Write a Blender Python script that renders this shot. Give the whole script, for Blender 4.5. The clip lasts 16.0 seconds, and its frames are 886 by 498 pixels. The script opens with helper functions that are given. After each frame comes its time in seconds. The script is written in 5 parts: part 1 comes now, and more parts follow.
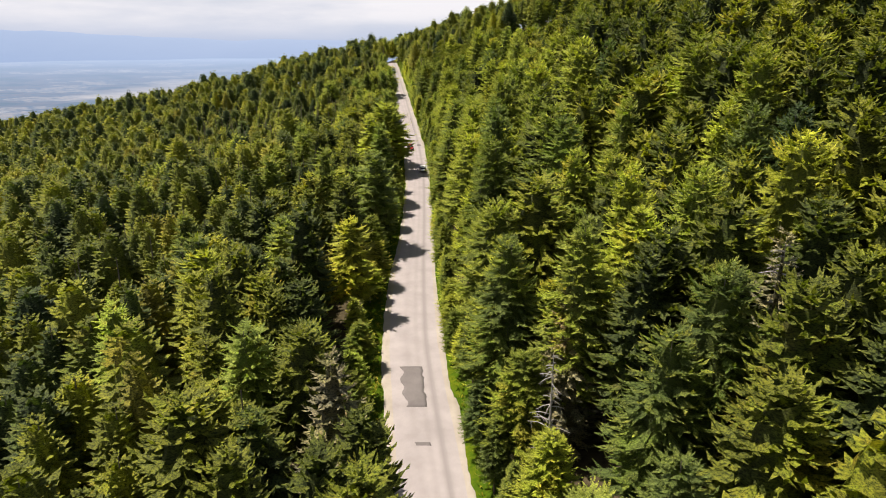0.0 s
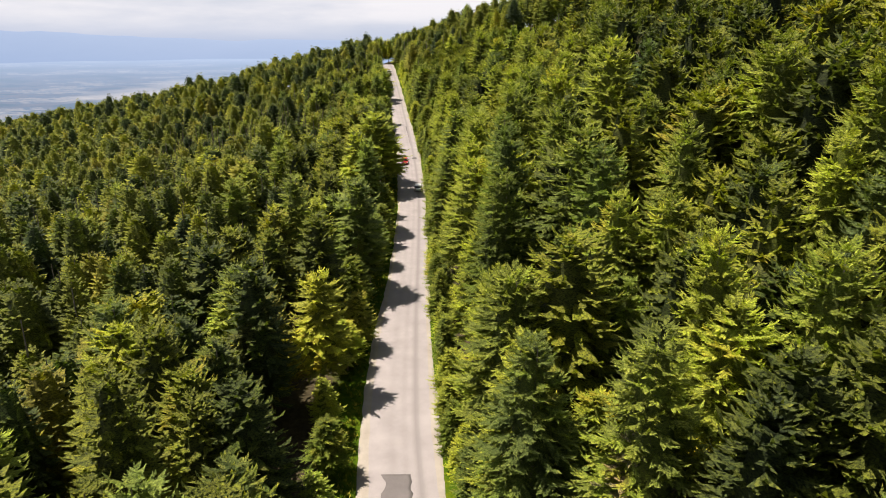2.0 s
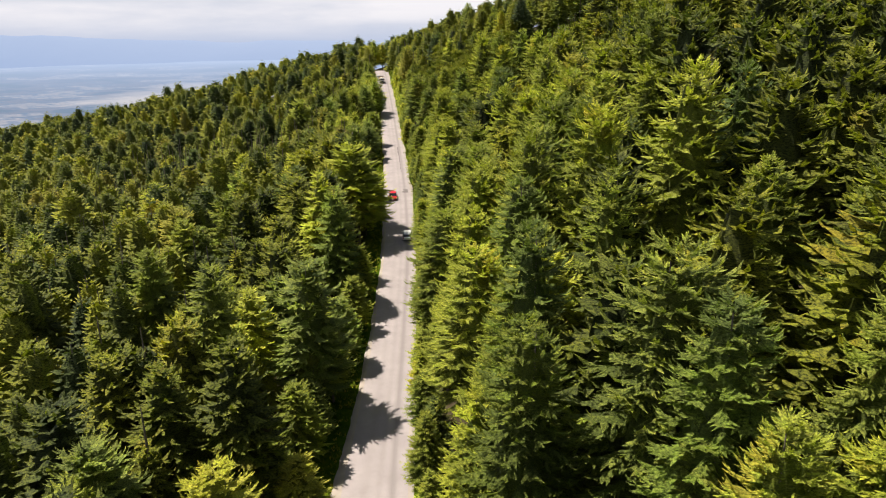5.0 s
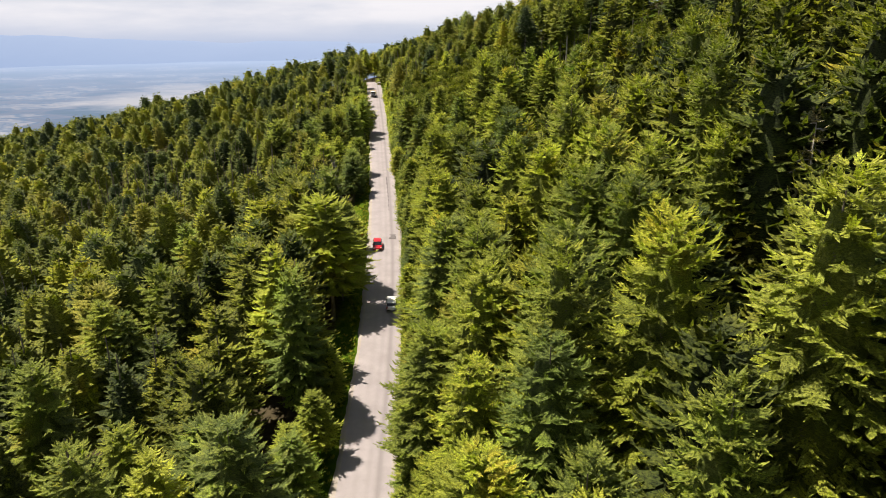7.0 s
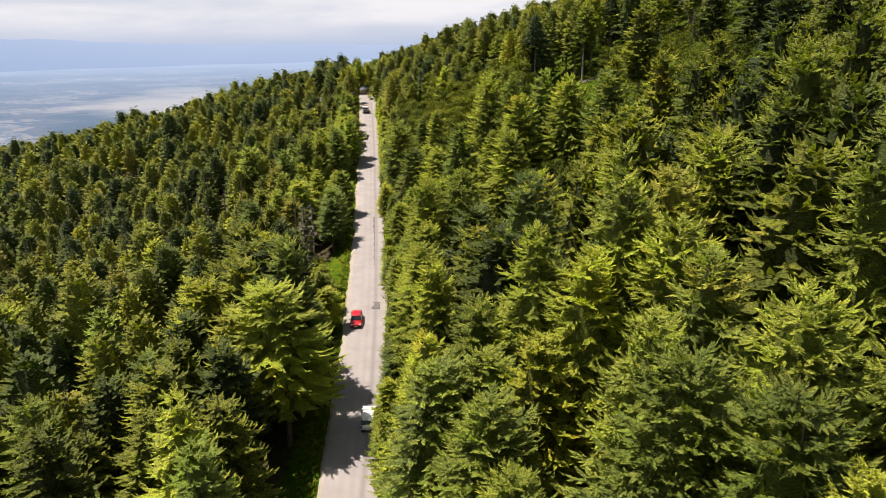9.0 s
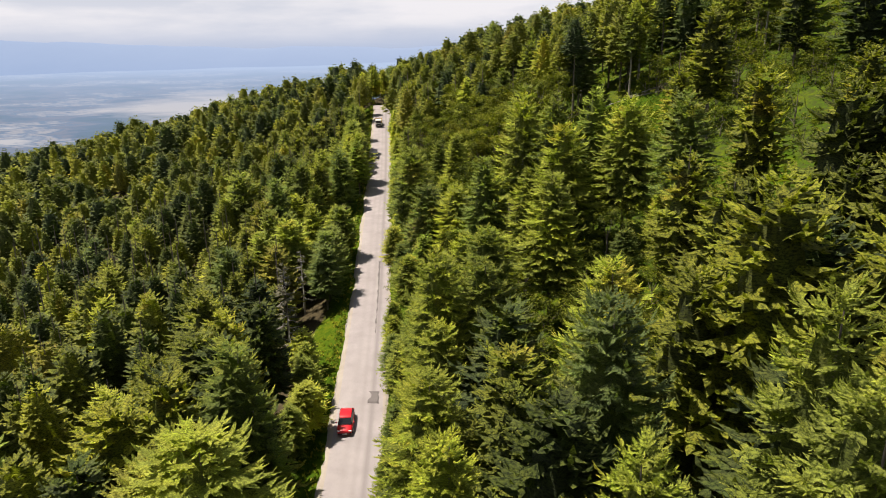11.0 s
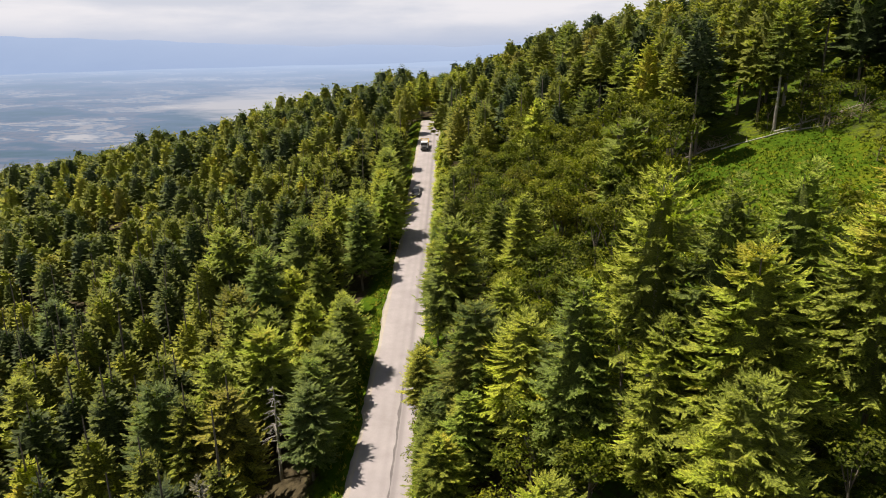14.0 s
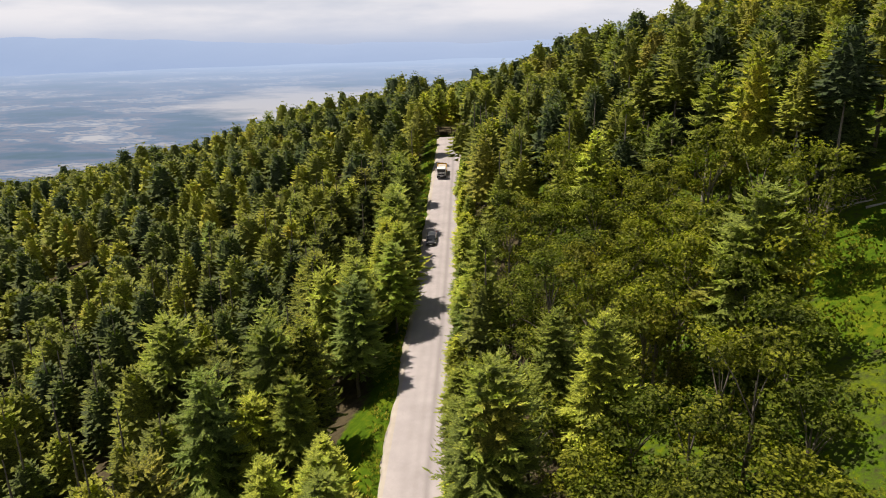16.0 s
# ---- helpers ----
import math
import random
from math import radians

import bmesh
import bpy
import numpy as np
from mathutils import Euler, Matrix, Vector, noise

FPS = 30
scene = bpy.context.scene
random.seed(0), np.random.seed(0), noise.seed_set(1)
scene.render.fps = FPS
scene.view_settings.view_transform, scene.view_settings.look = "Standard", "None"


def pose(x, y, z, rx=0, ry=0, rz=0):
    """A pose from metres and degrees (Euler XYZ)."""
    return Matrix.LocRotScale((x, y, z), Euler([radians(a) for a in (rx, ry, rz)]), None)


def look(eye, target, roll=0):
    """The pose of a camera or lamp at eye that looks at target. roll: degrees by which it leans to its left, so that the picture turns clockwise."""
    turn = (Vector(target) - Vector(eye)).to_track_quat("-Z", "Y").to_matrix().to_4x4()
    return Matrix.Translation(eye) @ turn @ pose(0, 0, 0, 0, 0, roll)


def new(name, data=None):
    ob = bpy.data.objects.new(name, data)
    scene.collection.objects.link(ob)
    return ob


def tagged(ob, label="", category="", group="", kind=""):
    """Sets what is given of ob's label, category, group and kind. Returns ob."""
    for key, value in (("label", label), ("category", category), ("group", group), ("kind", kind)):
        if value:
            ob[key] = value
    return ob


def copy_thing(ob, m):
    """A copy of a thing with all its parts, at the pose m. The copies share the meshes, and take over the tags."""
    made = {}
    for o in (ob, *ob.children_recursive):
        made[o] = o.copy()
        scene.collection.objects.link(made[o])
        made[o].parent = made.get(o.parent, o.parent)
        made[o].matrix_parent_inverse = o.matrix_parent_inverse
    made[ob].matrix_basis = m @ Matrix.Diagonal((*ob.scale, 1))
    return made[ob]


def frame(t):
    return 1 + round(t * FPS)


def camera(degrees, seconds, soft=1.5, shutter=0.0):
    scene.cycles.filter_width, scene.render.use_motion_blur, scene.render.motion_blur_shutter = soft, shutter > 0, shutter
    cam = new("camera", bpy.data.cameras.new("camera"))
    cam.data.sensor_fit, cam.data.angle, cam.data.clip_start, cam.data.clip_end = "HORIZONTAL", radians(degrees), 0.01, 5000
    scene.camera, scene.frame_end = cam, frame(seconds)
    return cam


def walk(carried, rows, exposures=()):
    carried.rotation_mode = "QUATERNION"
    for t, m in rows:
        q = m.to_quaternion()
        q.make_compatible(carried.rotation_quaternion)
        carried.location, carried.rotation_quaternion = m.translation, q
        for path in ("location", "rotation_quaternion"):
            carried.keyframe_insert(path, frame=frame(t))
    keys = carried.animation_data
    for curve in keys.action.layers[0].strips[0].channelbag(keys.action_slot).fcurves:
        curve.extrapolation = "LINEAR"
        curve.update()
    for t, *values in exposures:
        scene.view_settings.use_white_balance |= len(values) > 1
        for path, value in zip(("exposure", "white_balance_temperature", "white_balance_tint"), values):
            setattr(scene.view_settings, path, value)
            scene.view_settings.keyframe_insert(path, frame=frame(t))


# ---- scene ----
cam = camera(68.0, 16.0, soft=1.0)
PATH = [
    (0.0, pose(0.00, 0.00, 41.50, 73.20, 0.03, -0.00)),
    (0.5, pose(0.15, 5.64, 41.66, 73.20, 0.05, 0.00)),
    (1.0, pose(0.33, 11.30, 41.72, 73.20, 0.08, 0.03)),
    (1.5, pose(0.53, 17.18, 41.87, 73.18, 0.12, 0.03)),
    (2.0, pose(0.60, 23.19, 42.00, 73.18, 0.14, 0.04)),
    (2.5, pose(0.61, 29.05, 42.06, 73.15, 0.26, 0.08)),
    (3.0, pose(0.81, 34.78, 42.23, 73.15, 0.35, 0.11)),
    (5.5, pose(2.67, 62.28, 45.55, 73.05, 0.99, 0.26)),
    (6.0, pose(2.90, 68.32, 46.54, 73.08, 1.05, 0.25)),
    (6.5, pose(3.00, 74.51, 47.56, 73.08, 0.92, 0.24)),
    (7.0, pose(3.14, 80.74, 48.72, 73.11, 0.65, 0.13)),
    (7.5, pose(3.39, 87.23, 49.91, 73.10, 0.58, 0.09)),
    (8.0, pose(3.84, 94.15, 50.93, 73.07, 0.70, 0.18)),
    (8.5, pose(4.13, 101.20, 51.60, 73.11, 0.88, 0.24)),
    (9.0, pose(4.39, 108.14, 52.21, 73.18, 0.97, 0.34)),
    (9.5, pose(4.61, 115.00, 52.75, 73.26, 1.00, 0.57)),
    (12.0, pose(4.06, 147.94, 54.04, 73.50, 0.78, 3.82)),
    (12.5, pose(3.83, 155.05, 54.46, 73.49, 0.69, 4.63)),
    (13.0, pose(3.52, 162.34, 54.93, 73.44, 0.64, 5.49)),
    (13.5, pose(3.04, 169.70, 55.38, 73.42, 0.67, 6.38)),
    (14.0, pose(2.31, 177.24, 55.94, 73.37, 0.74, 7.36)),
    (14.5, pose(1.40, 185.06, 56.64, 73.28, 0.94, 8.25)),
    (15.0, pose(0.35, 192.94, 57.29, 73.21, 1.24, 8.62)),
    (15.5, pose(-1.12, 200.84, 57.99, 73.15, 1.37, 8.69)),
    (16.0, pose(-2.78, 208.38, 58.49, 73.11, 1.22, 8.68)),
]
# the camera darkens its picture a little as more sky comes into view
walk(cam, PATH, [(0.0, 0.74), (8.0, 0.74), (12.0, 0.65), (16.0, 0.63)])

# ---- world, sun ----
SUN_AZ = (0.985, -0.17)        # the way the sunlight travels over the ground (x right of the road, y uphill)
SUN_EL = radians(67)

world = bpy.data.worlds.new("world")
scene.world = world
world.use_nodes = True
wn, wl = world.node_tree.nodes, world.node_tree.links
wn.clear()
w_out = wn.new("ShaderNodeOutputWorld")
w_bg = wn.new("ShaderNodeBackground")
sky = wn.new("ShaderNodeTexSky")
sky.sky_type = "NISHITA"
sky.sun_disc = False
sky.sun_elevation = SUN_EL
sky.sun_rotation = math.atan2(-SUN_AZ[0], -SUN_AZ[1])
sky.air_density, sky.dust_density, sky.ozone_density = 1.0, 1.5, 1.0
w_tc = wn.new("ShaderNodeTexCoord")
w_map = wn.new("ShaderNodeMapping")
w_map.inputs["Scale"].default_value = (1.6, 1.6, 9.0)
w_cl = wn.new("ShaderNodeTexNoise")
w_cl.inputs["Scale"].default_value = 2.2
w_cl.inputs["Detail"].default_value = 7.0
w_cl.inputs["Roughness"].default_value = 0.55
w_cr = wn.new("ShaderNodeMapRange")
w_cr.inputs["From Min"].default_value = 0.38
w_cr.inputs["From Max"].default_value = 0.58
w_cr.inputs["To Min"].default_value = 0.55
w_sep = wn.new("ShaderNodeSeparateXYZ")
w_up = wn.new("ShaderNodeMapRange")       # the cloud deck starts a few degrees over the hazy horizon
w_up.interpolation_type = "SMOOTHSTEP"
w_up.inputs["From Min"].default_value = 0.0
w_up.inputs["From Max"].default_value = 0.055
w_mul = wn.new("ShaderNodeMath")
w_mul.operation = "MULTIPLY"
w_top = wn.new("ShaderNodeMapRange")      # a low bank of cloud, thin and broken overhead
w_top.interpolation_type = "SMOOTHSTEP"
w_top.inputs["From Min"].default_value = 0.18
w_top.inputs["From Max"].default_value = 0.45
w_top.inputs["To Min"].default_value = 1.0
w_top.inputs["To Max"].default_value = 0.22
w_thin = wn.new("ShaderNodeMath")
w_thin.operation = "MULTIPLY"
w_mix = wn.new("ShaderNodeMixRGB")
w_mix.inputs["Color2"].default_value = (13.6, 13.2, 13.7, 1)
w_hz = wn.new("ShaderNodeMixRGB")
w_hz.inputs["Color2"].default_value = (7.2, 8.4, 11.3, 1)
w_hr = wn.new("ShaderNodeMapRange")
w_hr.inputs["From Min"].default_value = 0.30
w_hr.inputs["From Max"].default_value = 0.0
wl.new(w_tc.outputs["Generated"], w_map.inputs["Vector"])
wl.new(w_map.outputs["Vector"], w_cl.inputs["Vector"])
wl.new(w_cl.outputs["Fac"], w_cr.inputs["Value"])
wl.new(w_tc.outputs["Generated"], w_sep.inputs["Vector"])
wl.new(w_sep.outputs["Z"], w_up.inputs["Value"])
wl.new(w_sep.outputs["Z"], w_hr.inputs["Value"])
wl.new(w_cr.outputs["Result"], w_mul.inputs[0])
wl.new(w_up.outputs["Result"], w_mul.inputs[1])
wl.new(sky.outputs["Color"], w_hz.inputs["Color1"])
wl.new(w_hr.outputs["Result"], w_hz.inputs["Fac"])
wl.new(w_hz.outputs["Color"], w_mix.inputs["Color1"])
wl.new(w_sep.outputs["Z"], w_top.inputs["Value"])
wl.new(w_mul.outputs["Value"], w_thin.inputs[0])
wl.new(w_top.outputs["Result"], w_thin.inputs[1])
wl.new(w_thin.outputs["Value"], w_mix.inputs["Fac"])
wl.new(w_mix.outputs["Color"], w_bg.inputs["Color"])
w_bg.inputs["Strength"].default_value = 0.0408
wl.new(w_bg.outputs["Background"], w_out.inputs["Surface"])

sun_data = bpy.data.lights.new("sun", "SUN")
sun_data.energy = 5.0
sun_data.angle = radians(0.53)
sun_data.color = (1.0, 0.90, 0.77)
sun = new("sun", sun_data)
sun.matrix_world = look((0, 0, 300), (SUN_AZ[0] * math.cos(SUN_EL), SUN_AZ[1] * math.cos(SUN_EL), 300 - math.sin(SUN_EL)))


# ---- materials ----
def material(name):
    m = bpy.data.materials.new(name)
    m.use_nodes = True
    b = m.node_tree.nodes["Principled BSDF"]
    b.inputs["Specular IOR Level"].default_value = 0.3
    return m, m.node_tree.nodes, m.node_tree.links, b


def ramp(nodes, stops):
    r = nodes.new("ShaderNodeValToRGB")
    while len(r.color_ramp.elements) < len(stops):
        r.color_ramp.elements.new(0.5)
    for e, (p, c) in zip(r.color_ramp.elements, stops):
        e.position, e.color = p, (*c, 1)
    return r


def noise_node(nodes, links, scale, detail=4.0, rough=0.55, vector=None):
    n = nodes.new("ShaderNodeTexNoise")
    n.inputs["Scale"].default_value = scale
    n.inputs["Detail"].default_value = detail
    n.inputs["Roughness"].default_value = rough
    if vector is not None:
        links.new(vector, n.inputs["Vector"])
    return n


def mixrgb(nodes, links, a, b, fac, mode="MIX"):
    m = nodes.new("ShaderNodeMixRGB")
    m.blend_type = mode
    for key, v in (("Color1", a), ("Color2", b), ("Fac", fac)):
        if isinstance(v, tuple):
            m.inputs[key].default_value = (*v, 1)
        elif isinstance(v, (int, float)):
            m.inputs[key].default_value = v
        else:
            links.new(v, m.inputs[key])
    return m.outputs["Color"]


def bump(nodes, links, height, strength, distance, bsdf):
    b = nodes.new("ShaderNodeBump")
    b.inputs["Strength"].default_value = strength
    b.inputs["Distance"].default_value = distance
    links.new(height, b.inputs["Height"])
    links.new(b.outputs["Normal"], bsdf.inputs["Normal"])


def world_pos(nodes):
    return nodes.new("ShaderNodeNewGeometry").outputs["Position"]


def foliage(name, old, young, tip, per_object=True, tip_amount=0.95, through_light=0.30, power=1.6, gaps=0.0, grain_scale=4.2):
    """Needles or leaves: old growth inside with shade put into its colour, young growth at the ends, each tree with a
    tone of its own.
    """
    m, n, l, b = material(name)
    if per_object:
        tone = n.new("ShaderNodeObjectInfo").outputs["Random"]
    else:
        a = n.new("ShaderNodeAttribute")
        a.attribute_name = "tone"
        tone = a.outputs["Fac"]
    age_shade = n.new("ShaderNodeAttribute")
    age_shade.attribute_name = "age_shade"
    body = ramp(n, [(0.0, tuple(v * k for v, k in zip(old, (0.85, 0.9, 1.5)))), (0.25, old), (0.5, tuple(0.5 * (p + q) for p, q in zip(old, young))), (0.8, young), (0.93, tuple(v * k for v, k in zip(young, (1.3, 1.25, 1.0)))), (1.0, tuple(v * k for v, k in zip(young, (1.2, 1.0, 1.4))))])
    l.new(tone, body.inputs["Fac"])
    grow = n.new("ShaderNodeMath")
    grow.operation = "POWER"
    l.new(age_shade.outputs["Fac"], grow.inputs[0])
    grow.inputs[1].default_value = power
    # how much young growth a tree bears differs from tree to tree
    sel = n.new("ShaderNodeMath")
    sel.operation = "MULTIPLY"
    sel.inputs[1].default_value = 7.31
    l.new(tone, sel.inputs[0])
    frac = n.new("ShaderNodeMath")
    frac.operation = "FRACT"
    l.new(sel.outputs[0], frac.inputs[0])
    amt = n.new("ShaderNodeMapRange")
    amt.inputs["To Min"].default_value = 0.25 * tip_amount
    amt.inputs["To Max"].default_value = tip_amount
    l.new(frac.outputs[0], amt.inputs["Value"])
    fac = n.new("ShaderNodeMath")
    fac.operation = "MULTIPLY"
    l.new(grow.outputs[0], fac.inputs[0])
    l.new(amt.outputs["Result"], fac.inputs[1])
    # worn darkens needles deep in the crown: shade put into their colour
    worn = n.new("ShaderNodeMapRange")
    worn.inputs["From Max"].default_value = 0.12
    l.new(age_shade.outputs["Fac"], worn.inputs["Value"])
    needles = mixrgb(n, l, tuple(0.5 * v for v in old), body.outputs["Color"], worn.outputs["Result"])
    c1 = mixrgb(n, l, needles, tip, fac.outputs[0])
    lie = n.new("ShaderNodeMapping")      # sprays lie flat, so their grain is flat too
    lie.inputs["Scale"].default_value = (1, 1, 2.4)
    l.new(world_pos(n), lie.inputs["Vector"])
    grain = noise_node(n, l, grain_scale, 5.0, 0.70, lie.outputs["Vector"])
    # needle grain, with dark gaps and lit spray tops put into the colour
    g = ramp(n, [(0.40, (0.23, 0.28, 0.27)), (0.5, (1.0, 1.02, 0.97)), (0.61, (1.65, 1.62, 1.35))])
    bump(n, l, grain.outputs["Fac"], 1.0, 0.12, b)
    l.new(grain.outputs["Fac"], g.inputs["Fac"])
    # patches of fresher and of browner growth, some metres across
    blot = noise_node(n, l, 0.16, 3.0, 0.6, world_pos(n))
    bl = ramp(n, [(0.32, (0.62, 0.66, 0.80)), (0.45, (0.85, 0.92, 0.95)), (0.52, (1.05, 1.05, 1.0)), (0.60, (1.15, 1.28, 0.9)), (0.68, (1.4, 1.2, 1.0))])
    l.new(blot.outputs["Fac"], bl.inputs["Fac"])
    c1 = mixrgb(n, l, c1, bl.outputs["Color"], 1.0, "MULTIPLY")
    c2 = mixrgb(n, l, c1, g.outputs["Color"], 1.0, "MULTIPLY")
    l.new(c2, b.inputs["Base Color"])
    b.inputs["Roughness"].default_value = 0.6
    b.inputs["Specular IOR Level"].default_value = 0.18
    t = n.new("ShaderNodeBsdfTranslucent")
    l.new(mixrgb(n, l, c2, (1.1, 1.25, 0.5), 1.0, "MULTIPLY"), t.inputs["Color"])
    mx = n.new("ShaderNodeMixShader")
    mx.inputs["Fac"].default_value = through_light
    l.new(b.outputs["BSDF"], mx.inputs[1])
    l.new(t.outputs["BSDF"], mx.inputs[2])
    last = mx.outputs["Shader"]
    if gaps:
        # light falls through between the needled twigs
        cut = n.new("ShaderNodeMath")
        cut.operation = "LESS_THAN"
        cut.inputs[1].default_value = gaps
        l.new(grain.outputs["Fac"], cut.inputs[0])
        open_ = n.new("ShaderNodeMixShader")
        l.new(cut.outputs[0], open_.inputs["Fac"])
        l.new(last, open_.inputs[1])
        l.new(n.new("ShaderNodeBsdfTransparent").outputs["BSDF"], open_.inputs[2])
        last = open_.outputs["Shader"]
    l.new(last, n["Material Output"].inputs["Surface"])
    return m


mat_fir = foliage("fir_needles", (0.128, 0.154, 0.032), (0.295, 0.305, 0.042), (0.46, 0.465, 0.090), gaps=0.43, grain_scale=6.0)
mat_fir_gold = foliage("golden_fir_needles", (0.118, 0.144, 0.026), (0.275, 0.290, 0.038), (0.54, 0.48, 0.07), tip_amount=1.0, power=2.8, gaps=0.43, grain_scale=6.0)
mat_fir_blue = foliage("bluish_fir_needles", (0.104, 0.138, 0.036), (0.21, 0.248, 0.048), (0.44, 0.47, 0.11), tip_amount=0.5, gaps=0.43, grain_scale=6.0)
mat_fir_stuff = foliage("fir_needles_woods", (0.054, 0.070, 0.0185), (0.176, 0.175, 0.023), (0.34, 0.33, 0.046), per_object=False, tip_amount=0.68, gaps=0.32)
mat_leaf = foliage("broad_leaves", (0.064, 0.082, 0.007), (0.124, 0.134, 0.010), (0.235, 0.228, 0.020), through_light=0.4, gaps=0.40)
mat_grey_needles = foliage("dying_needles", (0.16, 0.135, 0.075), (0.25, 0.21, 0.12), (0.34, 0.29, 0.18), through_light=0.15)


def bark(name, dark, light):
    m, n, l, b = material(name)
    tc = n.new("ShaderNodeTexCoord")
    mp = n.new("ShaderNodeMapping")
    mp.inputs["Scale"].default_value = (6, 6, 1.2)
    l.new(tc.outputs["Object"], mp.inputs["Vector"])
    nz = noise_node(n, l, 2.0, 6.0, 0.65, mp.outputs["Vector"])
    r = ramp(n, [(0.3, dark), (0.7, light)])
    l.new(nz.outputs["Fac"], r.inputs["Fac"])
    l.new(r.outputs["Color"], b.inputs["Base Color"])
    b.inputs["Roughness"].default_value = 0.9
    bump(n, l, nz.outputs["Fac"], 0.6, 0.05, b)
    return m


mat_bark = bark("fir_bark", (0.07, 0.055, 0.042), (0.22, 0.19, 0.155))
mat_bark_grey = bark("pale_fir_bark", (0.16, 0.14, 0.115), (0.38, 0.35, 0.30))
mat_deadwood = bark("bleached_wood", (0.20, 0.185, 0.16), (0.42, 0.39, 0.345))


def ground_material():
    """Needle litter under the trees, grass in the openings and along the road."""
    m, n, l, b = material("forest_ground")
    pos = world_pos(n)
    at = n.new("ShaderNodeAttribute")
    at.attribute_name = "grass"
    n1 = noise_node(n, l, 0.12, 5.0, 0.6, pos)
    n2 = noise_node(n, l, 1.4, 6.0, 0.65, pos)
    litter = ramp(n, [(0.3, (0.035, 0.028, 0.016)), (0.7, (0.085, 0.068, 0.038))])
    l.new(n2.outputs["Fac"], litter.inputs["Fac"])
    grass = ramp(n, [(0.36, (0.026, 0.056, 0.002)), (0.5, (0.048, 0.088, 0.003)), (0.62, (0.10, 0.120, 0.005))])
    mixed = n.new("ShaderNodeMath")
    mixed.operation = "MULTIPLY_ADD"
    l.new(n1.outputs["Fac"], mixed.inputs[0])
    mixed.inputs[1].default_value = 0.5
    half = n.new("ShaderNodeMath")
    half.operation = "MULTIPLY"
    half.inputs[1].default_value = 0.5
    l.new(n2.outputs["Fac"], half.inputs[0])
    l.new(half.outputs[0], mixed.inputs[2])
    l.new(mixed.outputs[0], grass.inputs["Fac"])
    edge = n.new("ShaderNodeMath")
    edge.operation = "MULTIPLY_ADD"
    l.new(n2.outputs["Fac"], edge.inputs[0])
    edge.inputs[1].default_value = 0.7
    l.new(at.outputs["Fac"], edge.inputs[2])
    cut = n.new("ShaderNodeMapRange")
    cut.inputs["From Min"].default_value = 0.65
    cut.inputs["From Max"].default_value = 0.85
    l.new(edge.outputs[0], cut.inputs["Value"])
    l.new(mixrgb(n, l, litter.outputs["Color"], grass.outputs["Color"], cut.outputs["Result"]), b.inputs["Base Color"])
    b.inputs["Roughness"].default_value = 0.95
    b.inputs["Specular IOR Level"].default_value = 0.08
    bump(n, l, n2.outputs["Fac"], 0.8, 0.25, b)
    return m


def asphalt_material(name, low, high):
    m, n, l, b = material(name)
    pos = world_pos(n)
    at = n.new("ShaderNodeAttribute")
    at.attribute_name = "track"
    n1 = noise_node(n, l, 0.35, 4.0, 0.6, pos)
    n2 = noise_node(n, l, 14.0, 4.0, 0.7, pos)
    base = ramp(n, [(0.3, low), (0.7, high)])
    l.new(n1.outputs["Fac"], base.inputs["Fac"])
    worn = mixrgb(n, l, base.outputs["Color"], tuple(0.80 * v for v in low), at.outputs["Fac"])
    fine = ramp(n, [(0.25, (0.86, 0.86, 0.86)), (0.75, (1.1, 1.1, 1.1))])
    l.new(n2.outputs["Fac"], fine.inputs["Fac"])
    l.new(mixrgb(n, l, worn, fine.outputs["Color"], 1.0, "MULTIPLY"), b.inputs["Base Color"])
    b.inputs["Roughness"].default_value = 0.85
    bump(n, l, n2.outputs["Fac"], 0.25, 0.02, b)
    return m


mat_ground = ground_material()
mat_road = asphalt_material("worn_pale_asphalt", (0.262, 0.235, 0.236), (0.34, 0.306, 0.306))
mat_patch = asphalt_material("repair_asphalt", (0.122, 0.108, 0.108), (0.165, 0.147, 0.146))
mat_gravel = asphalt_material("shoulder_gravel", (0.27, 0.235, 0.20), (0.37, 0.33, 0.285))

# ---- the lie of the land ----
ROAD_Y = (-60, 0, 40, 56, 75, 89, 108, 120, 136, 162, 180, 203, 222, 236, 250, 268, 290, 320, 362, 392)
ROAD_X = (11.0, 5.2, 1.1, -0.9, -3.1, -4.5, -5.2, -5.35, -5.5, -6.2, -7.1, -8.8, -10.6, -11.9, -13.4, -15.4, -17.6, -21.0, -25.9, -29.6)
ROAD_Z = (-12, -6.5, -3.5, -2.1, -0.4, 0.9, 2.8, 4.0, 5.9, 8.8, 10.7, 12.9, 14.8, 16.2, 17.7, 19.6, 22.0, 25.7, 31.4, 34.8)
WIDE_Y, WIDE, PAVED = (0, 95, 108, 120, 140, 400), (4.5, 4.4, 4.2, 3.6, 3.2, 3.1), (3.5, 3.5, 3.4, 3.05, 2.8, 2.75)


def smooth(knots, values):
    """A curve through the knots, sampled every metre."""
    ys = np.arange(knots[0], knots[-1] + 1.0)
    v = np.interp(ys, knots, values)
    k = np.hanning(23)
    k /= k.sum()
    return ys, np.convolve(np.pad(v, 11, mode="reflect", reflect_type="odd"), k, mode="valid")


RY, RX = smooth(ROAD_Y, ROAD_X)
_, RZ = smooth(ROAD_Y, ROAD_Z)


def road_x(y):
    y = np.asarray(y, float)
    x = np.interp(y, RY, RX)
    return np.where(y > 392, RX[-1] - (y - 392) * 0.25, x)


